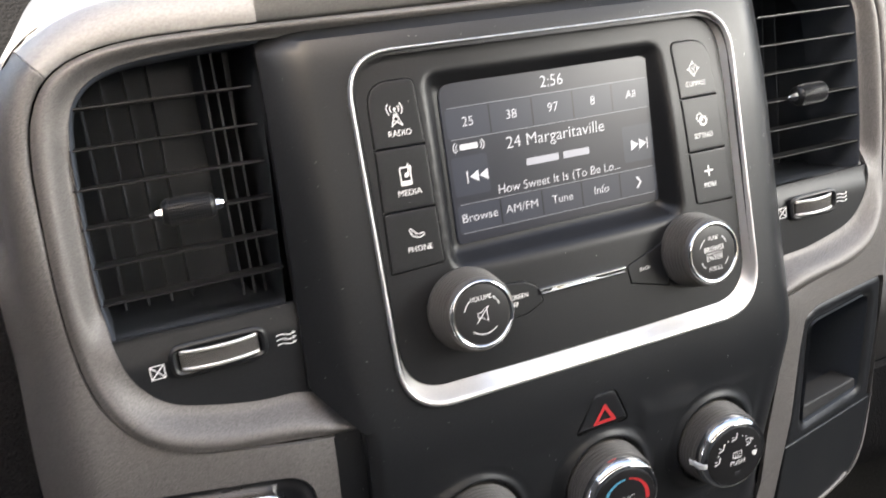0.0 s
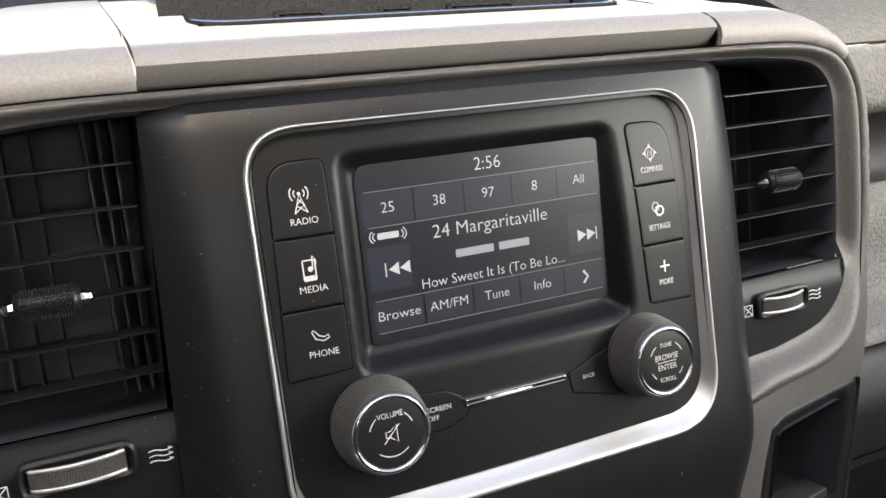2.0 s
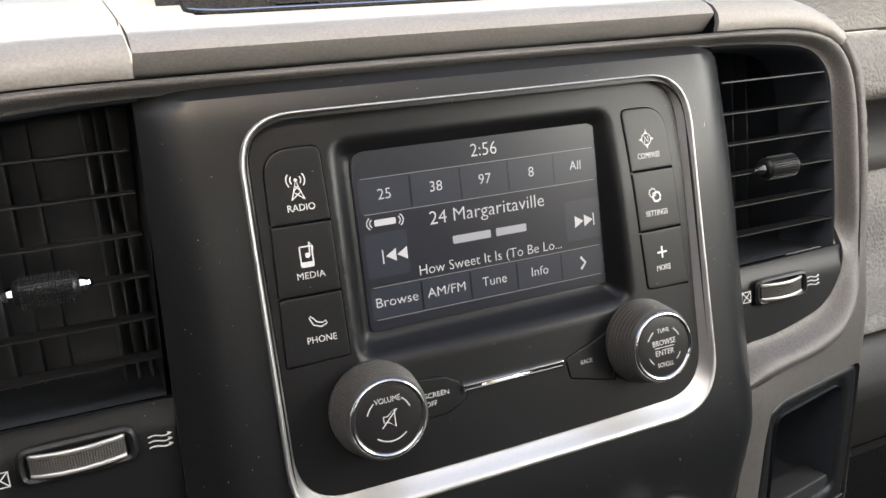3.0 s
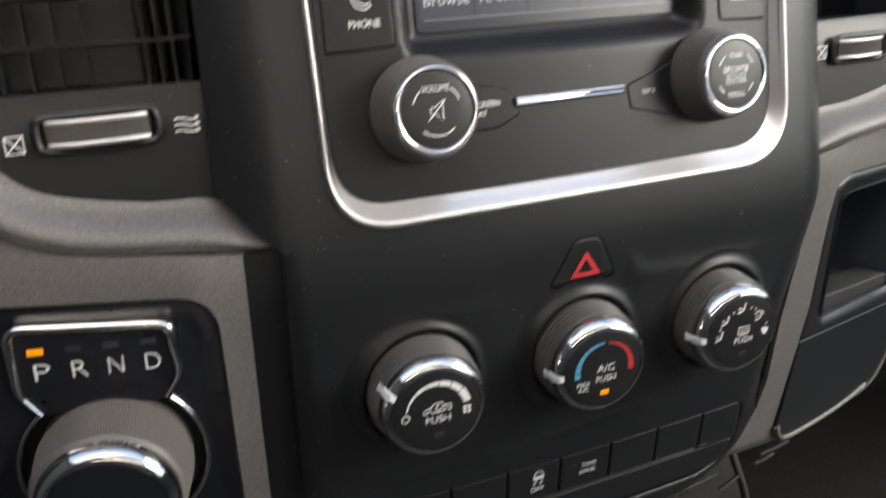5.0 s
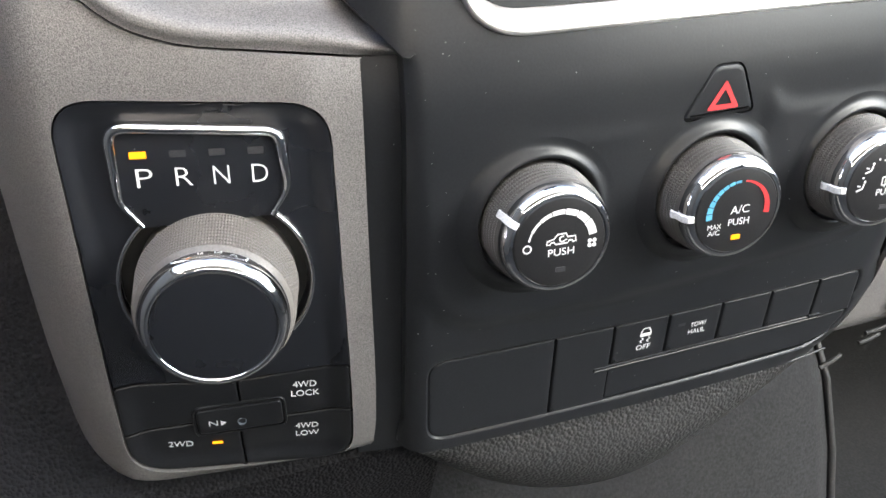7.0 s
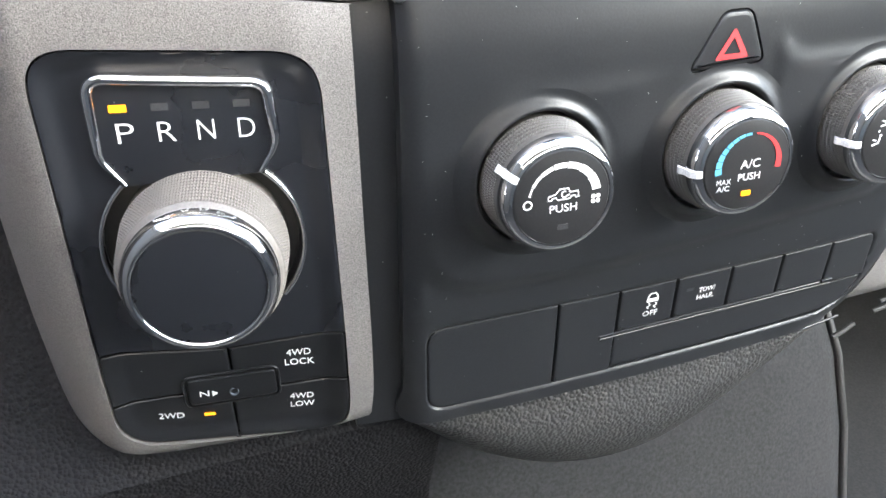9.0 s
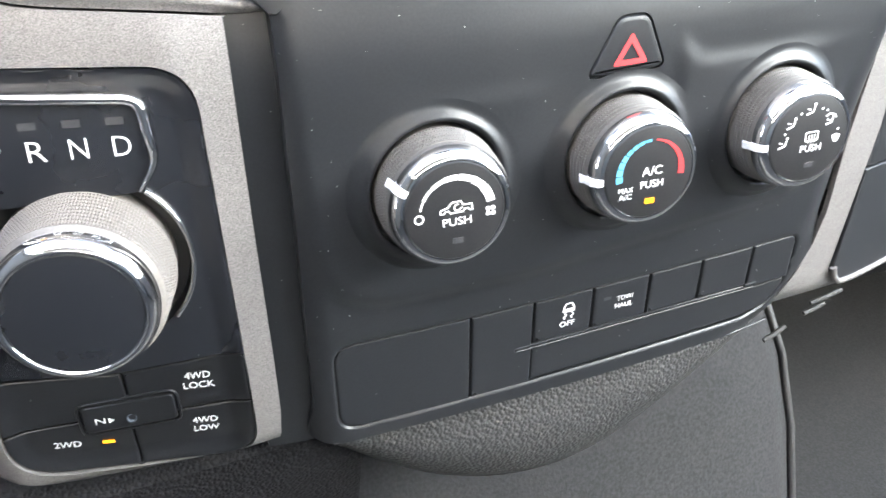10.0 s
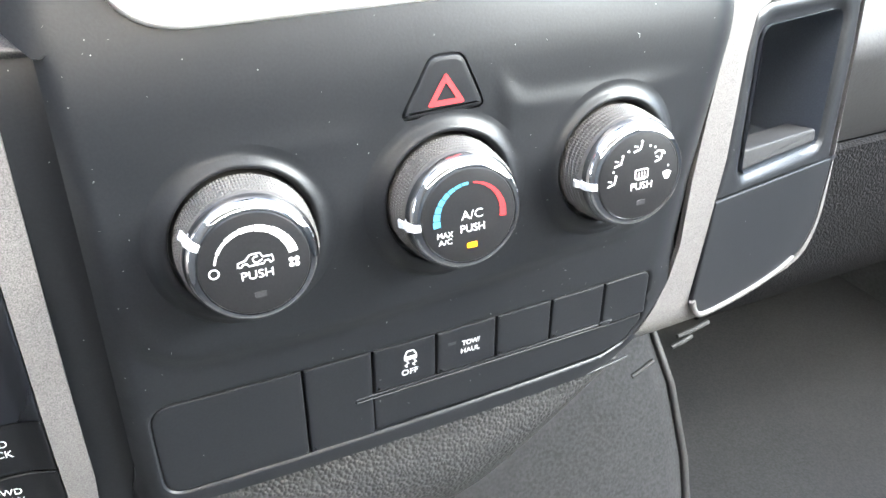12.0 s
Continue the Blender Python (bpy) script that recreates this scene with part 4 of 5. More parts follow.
part("triangle", bm, RED, hz, "red warning triangle", smooth=0)

# ---- switch tray ----
def tray_z(x, y):
    return stack(y) - (x / 70) ** 2 * 1.2 - 1.2


part("tray_back", plate(inset(TRAY, -0.4), [(0, -7.5), (0, -6)], lambda x, y: tray_z(x, y)), DEEP, dash)
cells = [((-121, -62.9), (-218.5, -174.8), "blank_cover", "large blank black plastic cover", [9, 0.5, 0.5, 9]),
         ((-62.3, -33.8), (-218.3, -174.8), "blank_cover", "narrow blank black plastic cover", [0.5] * 4),
         ((-33.2, -5.2), (-196.6, -174.8), "traction_switch", "black traction control switch with white car print", [0.5] * 4),
         ((-4.6, 23.7), (-196.6, -174.8), "tow_switch", "black tow and haul switch with white print", [0.5] * 4),
         ((24.3, 52.1), (-196.6, -174.8), "blank_cover", "blank black plastic switch cover", [0.5] * 4),
         ((52.7, 81.2), (-196.6, -174.8), "blank_cover", "blank black plastic switch cover", [0.5] * 4),
         ((81.8, 108.2), (-198.8, -174.8), "blank_cover", "blank black plastic end cover with rounded corner", [0.5, 0.5, 5, 0.5])]
switches = []
for (x0, x1), (y0, y1), name, label, rr in cells:
    o = rounded([(x0, y0), (x1, y0), (x1, y1), (x0, y1)], rr, 6)
    switches.append(solid(name, cover(inset(o, 0.05), lambda x, y: tray_z(x, y) + 0.7, 1.3, 5, 3.2), BLACK, label=label, category="switch", group="switch row"))
lid = rounded([(-33.5, -217.9), (84, -216.3), (98.6, -213.2), (107, -203.2), (107.6, -199.6), (-33.5, -199.6)], [1, 8, 8, 5, 1, 1], 5)
bin_ = thing("storage_bin", label="long black plastic bin under the switch row", category="storage bin")
part("lid", cover(lid, lambda x, y: tray_z(x, y) - 0.5, 1.3, 5, 4.0), BLACK, bin_)
bm = bmesh.new()
loft(bm, [[(x, y, tray_z(x, y) + z) for x, y in inset(box2(-42, -199.6, 88, -196.8, 1.2, 3), d)] for d, z in ((0, -3), (0, 0.7), (0.3, 1.1), (0.8, 1.1), (1.1, 0.8), (1.3, -0.4))], False, True)
rail = part("rail", bm, BLACK, bin_)
part("stop", button(box2(80.5, -197.6, 87.5, -196.0, 0.4, 2), 0.8, 0.3, 3, lambda x, y: tray_z(x, y) + 0.8), BLACK, rail)


def sw_print(k, bm):
    for v in bm.verts:
        v.co.z = tray_z(v.co.x, v.co.y) + 0.84
    return part("icon", bm, PRINT, switches[k], smooth=0)


lettering("lettering", "OFF", 2.8, (-17.4, -190.0, tray_z(-17, -190) + 0.95), switches[2], width=7.4, turn=lie(tray_z, -17, -190))
lettering("lettering", "TOW/", 2.5, (11.4, -183.6, tray_z(11, -183.6) + 0.95), switches[3], width=8.6, turn=lie(tray_z, 11, -184))
lettering("lettering", "HAUL", 2.5, (11.0, -187.6, tray_z(11, -187.6) + 0.95), switches[3], width=9.0, turn=lie(tray_z, 11, -188))
bm = bmesh.new()
stroke(bm, rounded([(-19.6, -183.6), (-14.2, -183.6), (-14.4, -181.4), (-15.6, -179.4), (-18.4, -179.4), (-19.4, -181.4)], 0.3, 2), 0.6, 0, True)
loft(bm, [[(x, y, 0) for x, y in box2(-19.5, -183.8, -14.3, -182)]], False, True)
for q in (0, 3.4):
    stroke(bm, [(-18.8 + q, -184.4), (-17.8 + q, -185.4), (-19.4 + q, -186.4), (-18.4 + q, -187.4)], 0.6, 0)
sw_print(2, bm)
bm = bmesh.new()
loft(bm, [[(x, y, 0) for x, y in box2(0.4, -182.9, 4.2, -181.3)]], False, True)
for v in bm.verts:
    v.co.z = tray_z(v.co.x, v.co.y) + 0.84
part("lamp_lens", bm, UNLIT, switches[3], smooth=0)

# ---- climate knob prints ----
CZ = 21.75


def band(bm, r0, r1, a0, a1, n=10, z=CZ):
    ra, rb = (r0 if hasattr(r0, "__len__") else (r0, r0)), (r1 if hasattr(r1, "__len__") else (r1, r1))
    pa, pb = [], []
    for k in range(n + 1):
        q = k / n
        a = radians(a0 + (a1 - a0) * q)
        i, o = ra[0] + (ra[1] - ra[0]) * q, rb[0] + (rb[1] - rb[0]) * q
        pa.append(bm.verts.new((i * math.cos(a), i * math.sin(a), z)))
        pb.append(bm.verts.new((o * math.cos(a), o * math.sin(a), z)))
    for k in range(n):
        bm.faces.new((pa[k], pa[k + 1], pb[k + 1], pb[k]))


def pointer(k, angle):
    bm = bmesh.new()
    prof = [(18.6, 20.6), (20.6, 20.0), (22.3, 17.6), (22.6, 14.0), (23.6, 12.6), (23.6, 11.2)]
    c, s = math.cos(radians(angle)), math.sin(radians(angle))
    rings = []
    for r, z in prof:
        r, z = r + 0.15, z + 0.35
        rings.append([(c * r - s * w, s * r + c * w, z) for w in (-1.3, 1.3)] + [(c * (r - 1.5) - s * w, s * (r - 1.5) + c * w, z - 1.5) for w in (1.3, -1.3)])
    loft(bm, rings, True, True)
    part("pointer", bm, PRINT, k, "white pointer mark", smooth=0)


pointer(knobs[0], 152)
pointer(knobs[1], 184)
pointer(knobs[2], 184)
for k in knobs:
    bm = bmesh.new()
    lathe(bm, [(24.2, -6), (1, -6)], 40)
    part("socket", bm, CAVITY, k)
edges = [169, 153, 130, 107, 84, 61, 38, 9]
for k in range(7):
    bm, w = bmesh.new(), 0.35 + 0.2 * k
    band(bm, 12.7 - w, 12.7 + w, edges[k] - 0.8, edges[k + 1] + 0.8, 6)
    part("fan_mark", bm, PRINT, knobs[0], smooth=0)
bm = bmesh.new()
stroke(bm, ring2(-13.1, -0.4, 1.5, 18), 0.5, CZ, True)
part("off_mark", bm, PRINT, knobs[0], smooth=0)
bm = bmesh.new()
for a in range(4):
    c = radians(45 + 90 * a)
    loft(bm, [[(x, y, CZ) for x, y in ring2(12.3 + 1.3 * math.cos(c), -1.4 + 1.3 * math.sin(c), 0.85, 12)]], False, True)
part("fan_icon", bm, PRINT, knobs[0], smooth=0)
bm = bmesh.new()
# a pickup truck with the recirculation arrow inside its cab
car = [(-5.6, 0.2), (-5.4, 1.6), (-2.9, 2.2), (-1.4, 3.9), (1.9, 4.0), (2.5, 2.5), (5.6, 2.5), (5.8, 0.4), (4.9, 0.2), (4.3, 1.0), (3.1, 1.0), (2.6, 0.1), (-2.1, 0.0), (-2.6, 0.9), (-3.8, 0.9), (-4.4, 0.1)]
stroke(bm, car, 0.55, CZ, True)
stroke(bm, arc(0.5, 1.9, 1.1, 60, 320, 8) + [(2.4, 1.7)], 0.5, CZ + 0.02)
part("icon", bm, PRINT, knobs[0], smooth=0)
lettering("lettering", "PUSH", 2.9, (0.2, -3.4, CZ), knobs[0], width=10.2)
for k in range(8):
    a, w = 189 - 12.4 * k, 1.35 - 0.12 * k
    bm = bmesh.new()
    band(bm, 12.7 - w, 12.7 + w, a, a - 11.0, 4)
    part("cold_mark", bm, BLUE, knobs[1], "light blue arc segment", smooth=0)
bm = bmesh.new()
band(bm, (12.5, 11.4), (13.1, 14.0), 83, -9, 18)
part("hot_scale", bm, RED, knobs[1], "red tapered arc", smooth=0)
lettering("lettering", "A/C", 3.4, (0.8, 0.7, CZ), knobs[1], width=8.2)
lettering("lettering", "PUSH", 2.9, (0.8, -4.4, CZ), knobs[1], width=9.2)
lettering("lettering", "MAX", 2.1, (-9.8, -5.4, CZ - 0.1), knobs[1], width=6)
lettering("lettering", "A/C", 2.1, (-9.7, -8.1, CZ - 0.1), knobs[1], width=5.2)
bm = bmesh.new()


def seat_mark(bm, x, y, s=1.0):
    stroke(bm, [(x - 2.0 * s, y - 1.6 * s), (x - 0.6 * s, y - 1.2 * s), (x + 0.9 * s, y - 0.8 * s), (x + 1.5 * s, y + 1.4 * s)], 0.75, CZ)
    loft(bm, [[(p, q, CZ) for p, q in ring2(x + 1.6 * s, y + 2.2 * s, 0.6, 10)]], False, True)
    stroke(bm, [(x - 1.8 * s, y + 0.8 * s), (x - 0.1 * s, y + 0.2 * s)], 0.55, CZ)


for a in (180, 142, 97):
    bm = bmesh.new()
    seat_mark(bm, 12.6 * math.cos(radians(a)), 12.4 * math.sin(radians(a)) - 0.2)
    part("seat_icon", bm, PRINT, knobs[2], smooth=0)
for a in (162, 117, 73, 62, 12):
    bm = bmesh.new()
    loft(bm, [[(p, q, CZ) for p, q in ring2(12.8 * math.cos(radians(a)), 12.6 * math.sin(radians(a)), 0.5, 10)]], False, True)
    part("dot", bm, PRINT, knobs[2], smooth=0)
bm = bmesh.new()
seat_mark(bm, 8.0, 6.6, 0.9)
stroke(bm, [(5.9, 8.6), (7.6, 9.6), (10.2, 8.8), (10.6, 7.6)], 0.6, CZ)
part("seat_icon", bm, PRINT, knobs[2], smooth=0)
bm = bmesh.new()
loft(bm, [[(p, q, CZ) for p, q in rounded([(11.2, -2.6), (12.9, -2.8), (14.2, 0.0), (12.3, 0.8), (9.9, 0.3)], 0.4, 2)]], False, True)
part("screen_icon", bm, PRINT, knobs[2], smooth=0)
bm = bmesh.new()
stroke(bm, box2(-2.3, -0.6, 3.3, 3.0, 0.4, 2), 0.5, CZ, True)
for k in range(3):
    stroke(bm, [(-0.9 + 1.3 * k, -1.5), (-0.6 + 1.3 * k, -0.2), (-0.9 + 1.3 * k, 0.9), (-0.6 + 1.3 * k, 2.0)], 0.4, CZ + 0.02)
part("icon", bm, PRINT, knobs[2], smooth=0)
lettering("lettering", "PUSH", 2.9, (0.7, -3.8, CZ), knobs[2], width=9.6)
for k, mat, x, y in ((0, UNLIT, 0.2, -10.6), (1, AMBER, 0.4, -11.0), (2, UNLIT, 0.9, -10.8)):
    bm = bmesh.new()
    slab(bm, box2(x - 1.9, y - 1.0, x + 1.9, y + 1.0, 0.2, 2), CZ - 0.5, CZ + 0.05)
    part("lamp_lens", bm, mat, knobs[k], "lit amber lamp" if k == 1 else "", smooth=0)

# ---- gear selector details ----
def sp(x, y, up=0.0):
    return (x, y, shift_face(x, y) + up)


win = rounded([(-176.6, -97.2), (-169.2, -87), (-170.3, -65.3), (-226.6, -58.6), (-227.4, -86.5), (-220.6, -96.8)], [0, 14, 7, 7, 12, 0], 12)
part("window", plate(win, [(0, -1), (0, 0.5), (0.4, 0.6)], lambda x, y: shift_plane(x, y) - 3.4), GLOSS, shifter, "gloss black position window")
bm = bmesh.new()
rings = []
for d, z in ((-1.3, -0.5), (-1.1, 1.4), (-0.3, 2.5), (0.8, 2.9), (1.9, 2.5), (2.8, 1.4), (3.1, -0.5)):
    row = inset(win, d)
    slim = [0.4 + 0.6 * smooth01(-96, -76, y) for _, y in win]
    rings.append([(a[0] + (b[0] - a[0]) * k, a[1] + (b[1] - a[1]) * k, shift_plane(*a) - 3.2 + z * (0.45 + 0.55 * k)) for a, b, k in zip(win, row, slim)])
loft(bm, rings, False, False, False)
part("window_frame", bm, CHROME, shifter, "chrome frame round the position window", smooth=70)
for a0, a1 in ((46.5, -44), (131, 212)):
    bm = bmesh.new()
    tube(bm, [sp(x, y, 0.9) for x, y in arc(KC[0], KC[1], 34.4, a0, a1, 30)], 0.9, 8)
    part("rim_arc", bm, CHROME, shifter, "thin chrome arc", smooth=60)
bm = bmesh.new()
lathe(bm, [(33, -9), (1, -9)], 40)
part("well", bm, CAVITY, shifter, at=(*KC, shift_plane(*KC) - 2), turn=(6.3, -8.5, 0))
SL = -3.2
for i, words in enumerate("PRND"):
    x, y = -217.4 + 12.75 * i, -78.9 - 0.72 * i
    lettering("lettering", words, 7.1, (x, y, shift_plane(x, y) - 2.62), shifter, PRINT, turn=(6.3, -8.5, SL), width=5.5, thin=0.13)
    bm = bmesh.new()
    c, s = math.cos(radians(SL)), math.sin(radians(SL))
    yy = y + 8.75
    slab(bm, [(x - 0.4 + c * p - s * q, yy + s * p + c * q) for p, q in ((-2.7, -1.25), (2.7, -1.25), (2.7, 1.25), (-2.7, 1.25))], 0, 0.1)
    for v in bm.verts:
        v.co.z = shift_plane(v.co.x, v.co.y) - 2.6
    part("lamp_lens", bm, AMBER if i == 0 else UNLIT, shifter, "lit amber lamp" if i == 0 else "", smooth=0)

drive = thing("drive_mode_switch", label="black four-wheel-drive selector with four keys and centre button", category="switch panel")
low_face = lambda x, y: shift_plane(x, y) - 1.6 - 2.8 * smooth01(0.5, 9, edge_distance(x, y, SHIFT))
part("backing", plate(inset(SHIFT, -0.3), [(0, -9), (0, -8)], shift_plane), CAVITY, drive)


def top_seam(x):
    """The slanting joint between the selector's plate and the keys below it."""
    return -162.2 - 0.118 * (x + 243) if x < -198 else -167.5 + 0.026 * (x + 198)


def clip_cell(x0, x1, y0, y1):
    """The part of the plate's outline that lies between the seams."""
    pts = [(max(x0, min(x1, x)), max(y0, min(y, y1 if y1 < -180 else top_seam(max(x0, min(x1, x)))))) for x, y in dense(inset(SHIFT, 0.35), 1.5)]
    return [p for k, p in enumerate(pts) if math.hypot(p[0] - pts[k - 1][0], p[1] - pts[k - 1][1]) > 0.05]


PILL = box2(-216.6, -193.4, -181.6, -179.2, 3, 5)
for x0, x1, y0, y1, words, tx, ty, lean in ((-260, -198.6, -186.4, -165.4, "", 0, 0, 0), (-198.0, -140, -189.2, -167.6, "4WD LOCK", -172.2, -176.3, -4), (-260, -200.1, -240, -187.0, "2WD", -224, -197.1, -7), (-199.5, -140, -240, -189.8, "4WD LOW", -172.9, -199.3, -5)):
    o = clip_cell(x0, x1, y0, y1)
    k = part("mode_key", cover(o, low_face, 0.9, 4, 3.0), RADIO_BLACK, drive, smooth=45)
    rows = words.split()
    for j, wd in enumerate(rows):
        y = ty + (2.3 if len(rows) == 2 and j == 0 else -2.3 if len(rows) == 2 else 0)
        tilt = lie(low_face, tx, y)
        lettering("lettering", wd, 3.1, (tx - 0.3 * j, y, low_face(tx, y) + 0.35), k, PRINT, turn=(tilt[0], tilt[1], lean), width={"4WD": 9.4, "LOCK": 11.4, "2WD": 9.8, "LOW": 9.6}[wd])
part("button_rim", plate(inset(PILL, -1.1), [(0, -4), (0, 0.7), (0.3, 1.1), (0.8, 1.1), (1.1, 0.3), (1.5, -1.5)], low_face), RADIO_BLACK, drive)
pill = part("center_button", button(inset(PILL, 0.6), 1.6, 1.0, 6, low_face), RADIO_BLACK, drive, "raised black centre button")
lettering("lettering", "N", 2.8, (-209.9, -187.1, low_face(-209.9, -187.1) + 1.75), pill, PRINT, turn=(lie(low_face, -209.9, -187.1)[0], -8.5, -4), width=3.6)
bm = bmesh.new()
loft(bm, [[(x, y, low_face(x, y) + 1.75) for x, y in ((-207, -185.9), (-207, -188.9), (-204.8, -187.4))]], False, True)
part("icon", bm, PRINT, pill, smooth=0)
bm = bmesh.new()
lathe(bm, [(1.9, 0), (1.9, 0.35), (1.5, 0.4), (1.3, -0.3)], 20, (-198.7, -188, low_face(-198.7, -188) + 1.6))
part("pin_hole", bm, DEEP, pill)
bm = bmesh.new()
slab(bm, [(-211.7, -199.7), (-207.5, -200.2), (-207.5, -198.7), (-211.7, -198.2)], 0, 0.1)
for v in bm.verts:
    v.co.z = low_face(v.co.x, v.co.y) + 0.4
part("lamp_lens", bm, AMBER, drive, "lit amber lamp", smooth=0)

# ---- knee pad under the stack ----
bm = bmesh.new()
rings = []
for k in range(41):
    x = -128 + 5.75 * k
    q = (x + 129) / 232
    depth = 63 * max(0.02, math.sin(math.pi * min(1, max(0, q)))) ** 0.7
    row = []
    for j in range(13):
        t = j / 12
        row.append((x, -227.6 - depth * t, -48 + 10 * math.sin(math.pi * t * 0.75) - 22 * t - 4 * t * t * t - 0.0004 * x * x))
    row.append((x, -230 - depth * 0.98, -150))
    rings.append(row)
loft(bm, rings, False, False, False)
part("knee_pad", bm, VINYL, dash, "grained dark grey vinyl pad", smooth=60)

# ---- dashboard top, passenger side ----
CAB = Matrix.Translation(FACE.translation) @ pose(0, 0, 0, 90, 0, 0)
PADY = [(144.6, -52), (145.0, -46), (146, -44), (152, -37.4), (153.2, -36.4), (155.8, -38), (159, -42), (162, -49), (164.5, -58), (166.6, -68)]
LEVEL = math.tan(radians(12))
bm = bmesh.new()
loft(bm, [[(x, y, z) for y, z in PADY + [(171.2, -88), (171.0, -90), (150, -90.5)]] for x in np.linspace(-139.2, 136.8, 24)], False, False, False)
part("top_pad", bm, PAD, dash, "light grey grained pad", smooth=60)
for x0, x1 in ((-139.2, -107), (119, 136.8)):
    bm = bmesh.new()
    loft(bm, [[(x, y, z) for y, z in [(171.2, -88), (178, -120), (203, -240), (203, -246), (200, -250), (150, -250), (150, -88)]] for x in (x0, x0 + 0.6, x1 - 1.2, x1)], True, True)
    part("top_pad_arm", bm, PAD, dash, "light grey grained pad beside the tray", smooth=40)
for side, border in ((-1, LEFT_EDGE), (1, RIGHT_EDGE)):
    bm = bmesh.new()
    rings = []
    corner = [p for p in smoothed(border, 4) if p[1] > 20]
    for i, (x, y) in enumerate(corner):
        p, q = corner[max(0, i - 1)], corner[min(len(corner) - 1, i + 1)]
        n = side * math.hypot(q[0] - p[0], q[1] - p[1])
        nx, ny = (q[1] - p[1]) / n, (p[0] - q[0]) / n
        rise = LEVEL * max(0, ny)
        rings.append([(x - nx * g, y - ny * g + rise * d, -82 - d) for g, d in ((3.0, 0), (1.4, 3), (0.8, 8), (0.6, 40), (0.6, 158), (8, 164))])
    loft(bm, rings, False, False, False)
    part("end_pad", bm, PAD, dash, "light grey grained end pad", smooth=60)
bm = bmesh.new()
loft(bm, [[(x, y, z) for y, z in ((150, -252), (196, -252.5), (240, -460), (282, -660))] for x in (-860, -300, 0, 262)], False, False, False)
part("windscreen_base", bm, BOLSTER, dash, "dark plastic at the windscreen's foot", smooth=30)
bm = bmesh.new()
tray_line = smoothed([(-99, -240), (-103, -155), (-106.4, -120), (-107, -106), (-104, -96.5), (-96, -90.6), (-80, -89), (0, -89), (95, -89), (109, -91), (117, -97), (119, -108), (118.5, -125), (114, -240)], 5)
tube(bm, [(x, 171.2 + LEVEL * (-88 - z) + 0.5, z) for x, z in tray_line], 1.6, 8)
part("tray_rim", bm, CHROME, dash, "thin bright rim of the top tray", smooth=60)
# dark cord added to draw the rim's shaded underside
bm = bmesh.new()
tube(bm, [(x * 1.012, 171.2 + LEVEL * (-88 - z) + 0.1, z + 2.2) for x, z in tray_line], 1.1, 8)
part("rim_underside", bm, BOLSTER, dash, "added dark line for the rim's shaded underside", smooth=60)
# tray and blocks are near-black so the colour stands in for missing shade
bm = bmesh.new()
loft(bm, [[(-118, 150, -90), (130, 150, -90)], [(-118, 150, -128), (130, 150, -128)], [(-118, 215, -150), (130, 215, -150)], [(-120, 222, -250), (130, 222, -250)]], False, False, False)
tray = part("top_tray", bm, BOLSTER, dash, "dark open tray, shade put in its colour", smooth=30)
for o in (rounded([(-62, 150), (-30, 150), (-30, 174), (-36, 182), (-62, 182)], [0, 1, 4, 5, 1], 4), rounded([(-17, 150), (24, 150), (14, 182), (-4, 182)], 1, 3), rounded([(34, 150), (80, 150), (78, 182), (36, 182)], 1, 3)):
    bm = plate(o, [(0, -4), (0, 2), (0.8, 3), (2.2, 3), (2.8, 1.6)], lambda x, y: -128 - 0.34 * (y - 150))
    part("raised_mark", bm, BOLSTER, tray, "raised plain block, shade put in its colour", smooth=30)

# upper_pad carries its shade in the colour; the other strips don't
PROF = [("upper_pad", UPPER_PAD, [(232, -660), (215, -420), (190, -160), (165, -112), (150, -100), (141, -97), (139.6, -100)]), ("upper_face", SHELF, [(139, -100), (137.5, -95), (128, -92), (104, -88), (97, -89), (94, -96)]),
        ("recess", DARK, [(94, -96), (90, -118), (70, -128), (52, -128), (45, -122), (43, -112)]), ("shelf_face", SHELF, [(43, -112), (40, -108), (0, -112), (-35, -112), (-44, -104), (-52, -88), (-57, -82), (-62, -82), (-65, -88)]),
        ("glovebox_lid", DARK, [(-66, -92), (-69, -84), (-76, -80), (-92, -75), (-102, -75), (-110, -79), (-130, -92), (-163, -112), (-166, -116)]), ("lower_lid", BOLSTER, [(-167, -116), (-170, -111), (-220, -128), (-270, -150), (-300, -170), (-320, -260)])]
for name, mat, pr in PROF:
    bm = bmesh.new()
    loft(bm, [[(x, y, z) for y, z in pr] for x in np.linspace(262, 900, 12)], False, False, False)
    part(name, bm, mat, dash, smooth=60)

# ---- under the dash ----
bm = bmesh.new()
loft(bm, [[(-640, y, z), (-300, y, z), (-268, y, z), (-150, y, z), (-108, y - 4, z - 4)] for y, z in ((135, -150), (-40, -125), (-150, -110), (-205, -84), (-224, -70), (-232, -62), (-246, -65), (-300, -95), (-420, -140))], False, False, False)
part("knee_bolster", bm, BOLSTER, dash, "dark grained plastic bolster", smooth=30)
latch = solid("hood_latch_cover", button(box2(-227, -236, -204, -222.5, 3, 4), 4, 2, 8, lambda x, y: -74), DARK, label="small black cover under the gear selector", category="cover")
part("catch", button(box2(-224, -226.2, -209, -223.8, 0.8, 3), 5.2, 0.8, 3, lambda x, y: -74), DULL, latch, "dull metal lip")
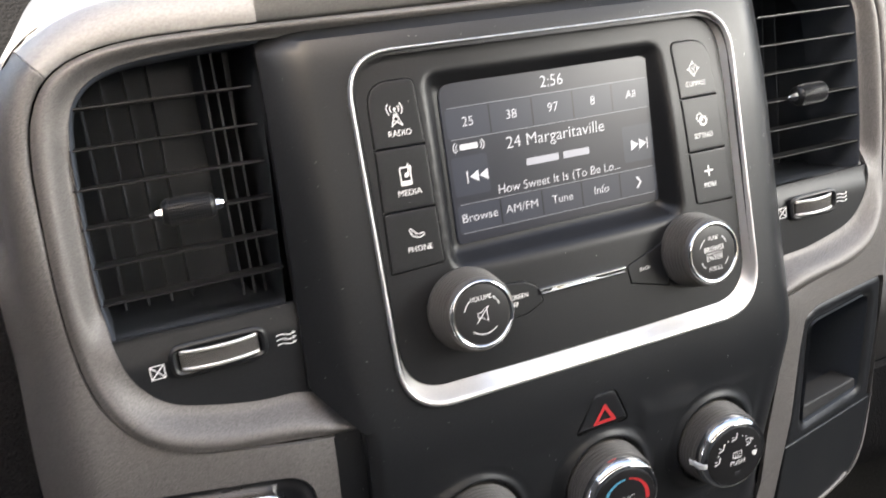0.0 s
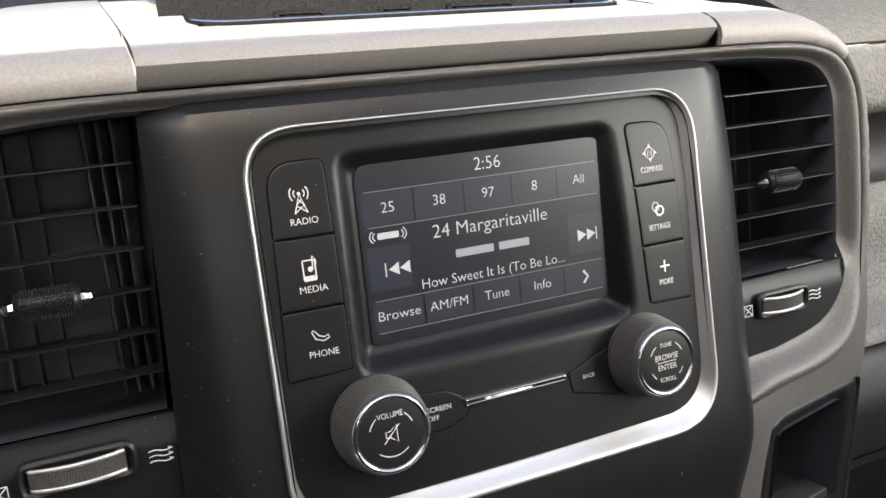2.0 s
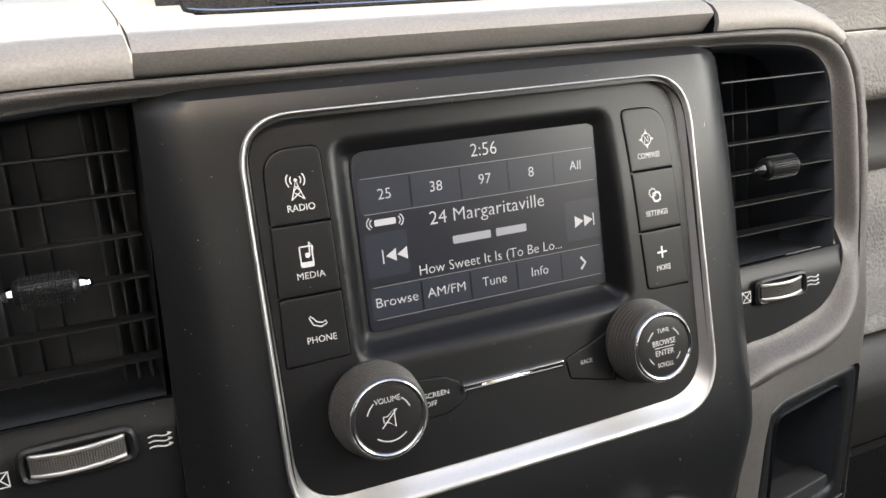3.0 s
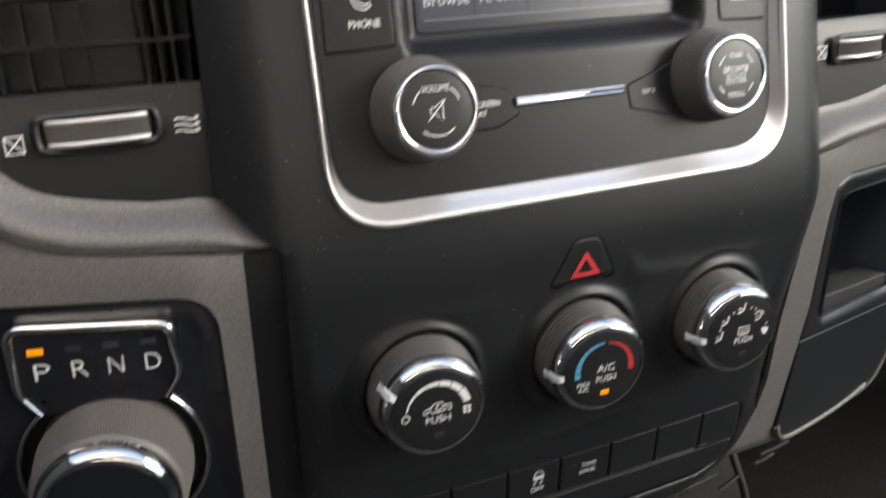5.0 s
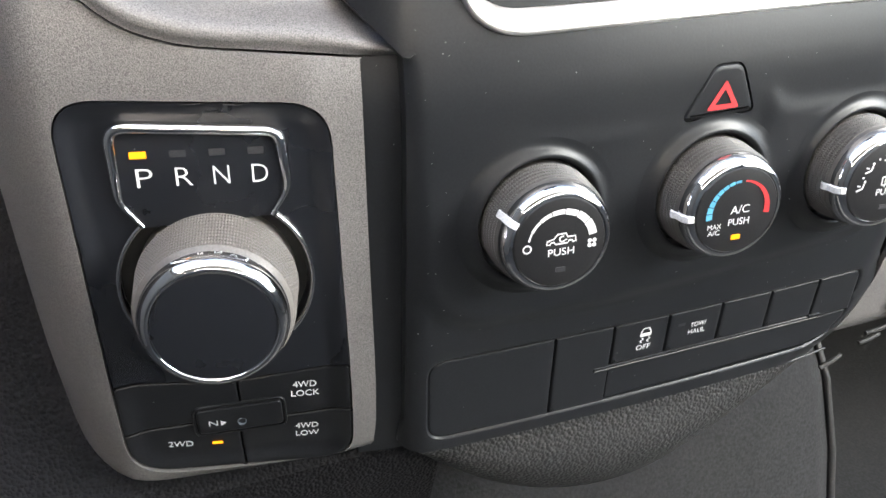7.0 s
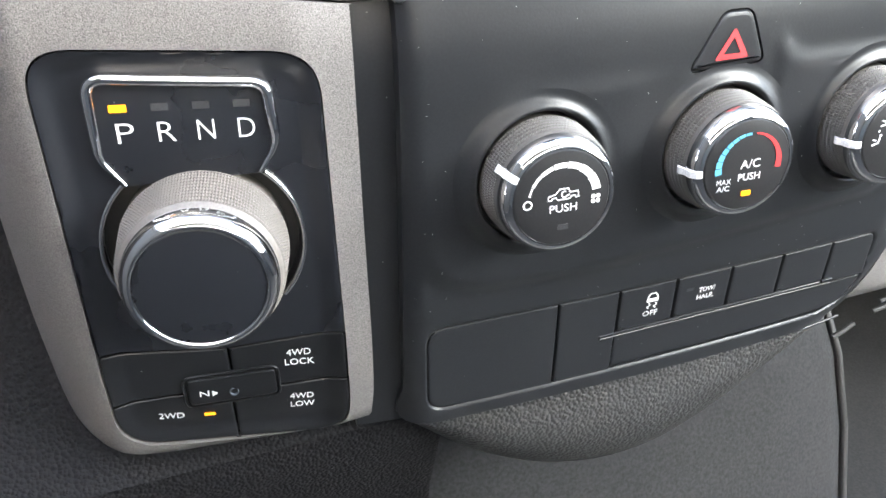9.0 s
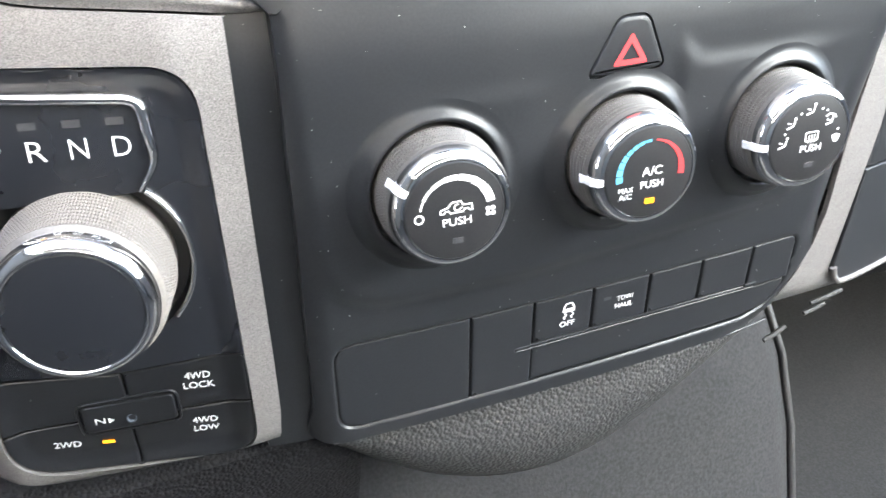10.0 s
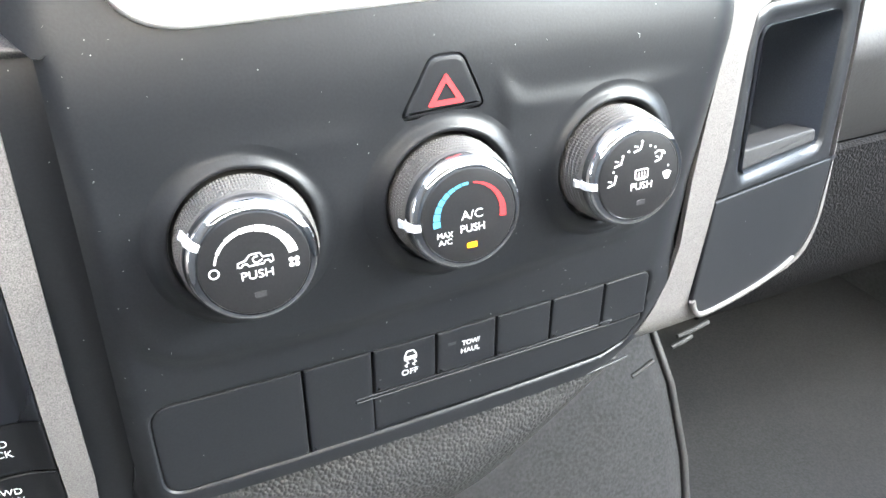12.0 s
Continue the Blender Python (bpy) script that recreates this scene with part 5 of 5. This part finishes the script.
for a, b in (((150, -234.6, -62), (171.5, -231.6, -62)), ((146, -240, -62), (160, -237, -62)), ((119.5, -250, -62), (133.5, -244.6, -62))):
    bm = bmesh.new()
    tube(bm, [a, ((a[0] + b[0]) / 2, (a[1] + b[1]) / 2, a[2] + 0.6), b], 1.4, 10)
    solid("harness_clip", bm, DARK, label="small dark plastic clip under the dashboard edge", category="clip", group="clips under the dash")

bm = bmesh.new()
rings = []
for y, z in ((-250, -230), (-285, -190), (-300, -165), (-340, -150), (-400, -140), (-520, -110), (-640, -60)):
    w = 232 + 0.0 * y
    bow = 14 * math.exp(-((y + 390) / 70) ** 2)
    rings.append([(-260, y, z - 120), (-230, y, z - 20), (-180, y, z), (0, y, z + 6), (150, y, z + 2), (205 + bow * 0.6, y, z - 4), (222 + bow, y, z - 14), (230 + bow, y, z - 40), (234 + bow, y, z - 200)])
loft(bm, rings, False, False, False)
tunnel = solid("transmission_tunnel", bm, CARPET, label="dark carpeted floor tunnel below the dashboard", category="floor tunnel", smooth=60)
bm = bmesh.new()
tube(bm, [(r[6][0] + 1, r[6][1], r[6][2] + 2) for r in rings], 3.0, 8)
part("welt", bm, DARK, tunnel, "dark edge welt", smooth=60)


# ---- dust on the black plastic ----
rng = random.Random(5)
bm, made = bmesh.new(), 0
while made < 110:
    x, y = rng.uniform(-146, 144), rng.uniform(-176, 136)
    if rng.random() < 0.2:
        x = rng.uniform(-145, -112)
    if not inside(x, y, inset(PANEL, 4)) or inside(x, y, inset(BEZEL_OUT, -2)) or inside(x, y, inset(HAZARD, -2)) or min(math.hypot(x - k, y - KNOB_Y) for k in KNOB_X) < 36:
        continue
    made += 1
    z = panel_height(x, y) + 0.12
    if rng.random() < 0.03:
        a, bend, n = rng.uniform(0, 6.28), rng.uniform(-0.7, 0.7), 6
        pts = [(x, y, z)]
        for j in range(n):
            a += bend
            px, py = pts[-1][0] + 0.4 * math.cos(a), pts[-1][1] + 0.4 * math.sin(a)
            pts.append((px, py, panel_height(px, py) + 0.12))
        tube(bm, pts, 0.07, 4)
    else:
        r = rng.uniform(0.08, 0.2)
        loft(bm, [[(x + r * math.cos(q), y + r * math.sin(q), z - 0.1) for q in (0, 1.5, 3.0, 4.5)], [(x + 0.5 * r * math.cos(q), y + 0.5 * r * math.sin(q), z + 0.1) for q in (0, 1.5, 3.0, 4.5)]], False, True)
solid("lint", bm, LINT, label="tiny pale dust specks and fibres on black plastic", category="dust", kind="stuff", smooth=0)


# ---- cab (unseen, its openings sized to shape the light) ----
def wall(name, pts, mat, label, thick=25):
    bm = bmesh.new()
    n = (Vector(pts[1]) - Vector(pts[0])).cross(Vector(pts[2]) - Vector(pts[1])).normalized() * thick
    loft(bm, [[Vector(p) for p in pts], [Vector(p) - n for p in pts]], True, True)
    return solid(name, bm, mat, label=label, category="cab", kind="structure", smooth=0, base=CAB)


X, FL, TOP, FRONT, REAR, HEAD = 860, -620, 560, -640, 1500, 420
wall("floor", [(-X, FL, REAR), (X, FL, REAR), (X, FL, FRONT), (-X, FL, FRONT)], FLOOR_MAT, "charcoal carpet floor")
wall("ceiling", [(-X, TOP, HEAD), (X, TOP, HEAD), (X, TOP, REAR), (-X, TOP, REAR)], ROOF, "pale grey cloth headliner")
wall("firewall", [(-X, FL, FRONT), (X, FL, FRONT), (X, 170, FRONT), (-X, 170, FRONT)], DARK, "dark front bulkhead")
# left door reaches almost to the roof, added to block light from that side
for s, nm, BELT in ((-1, "left", 520), (1, "right", -40)):
    q = [(s * X, FL, FRONT), (s * X, FL, REAR), (s * X, BELT, REAR), (s * X, BELT, FRONT)]
    wall("door_" + nm, q[::-s], TRIM if s < 0 else SEAT, "unseen dark door panel")
    post = 950 if s < 0 else 1430
    q = [(s * X, BELT, post), (s * X, BELT, REAR), (s * X, TOP, REAR), (s * X, TOP, post)]
    wall("rear_quarter_" + nm, q[::-s], SEAT, "dark rear quarter panel")
    q = [(s * X, BELT, FRONT), (s * (X - 70), BELT, FRONT), (s * (X - 70), TOP, HEAD), (s * X, TOP, HEAD)]
    wall("pillar_" + nm, q[::s], ROOF, "pale windscreen pillar")
wall("rear_wall", [(X, FL, REAR), (-X, FL, REAR), (-X, 480, REAR), (X, 480, REAR)], SEAT, "unseen rear cab wall, raised to limit light")
# ground out of view, its pale colour chosen for the light it throws back
GROUND = material("pale_bounce_ground", (0.325, 0.335, 0.345), 0.9, grain=0.5, grain_size=8.0)
bm = bmesh.new()
loft(bm, [[(-200000, -1300, -200000), (200000, -1300, -200000)], [(-200000, -1300, 200000), (200000, -1300, 200000)]], False, False, False)
solid("ground", bm, GROUND, label="unseen pale ground that bounces light into the cab", category="ground", kind="structure", smooth=0, base=CAB)
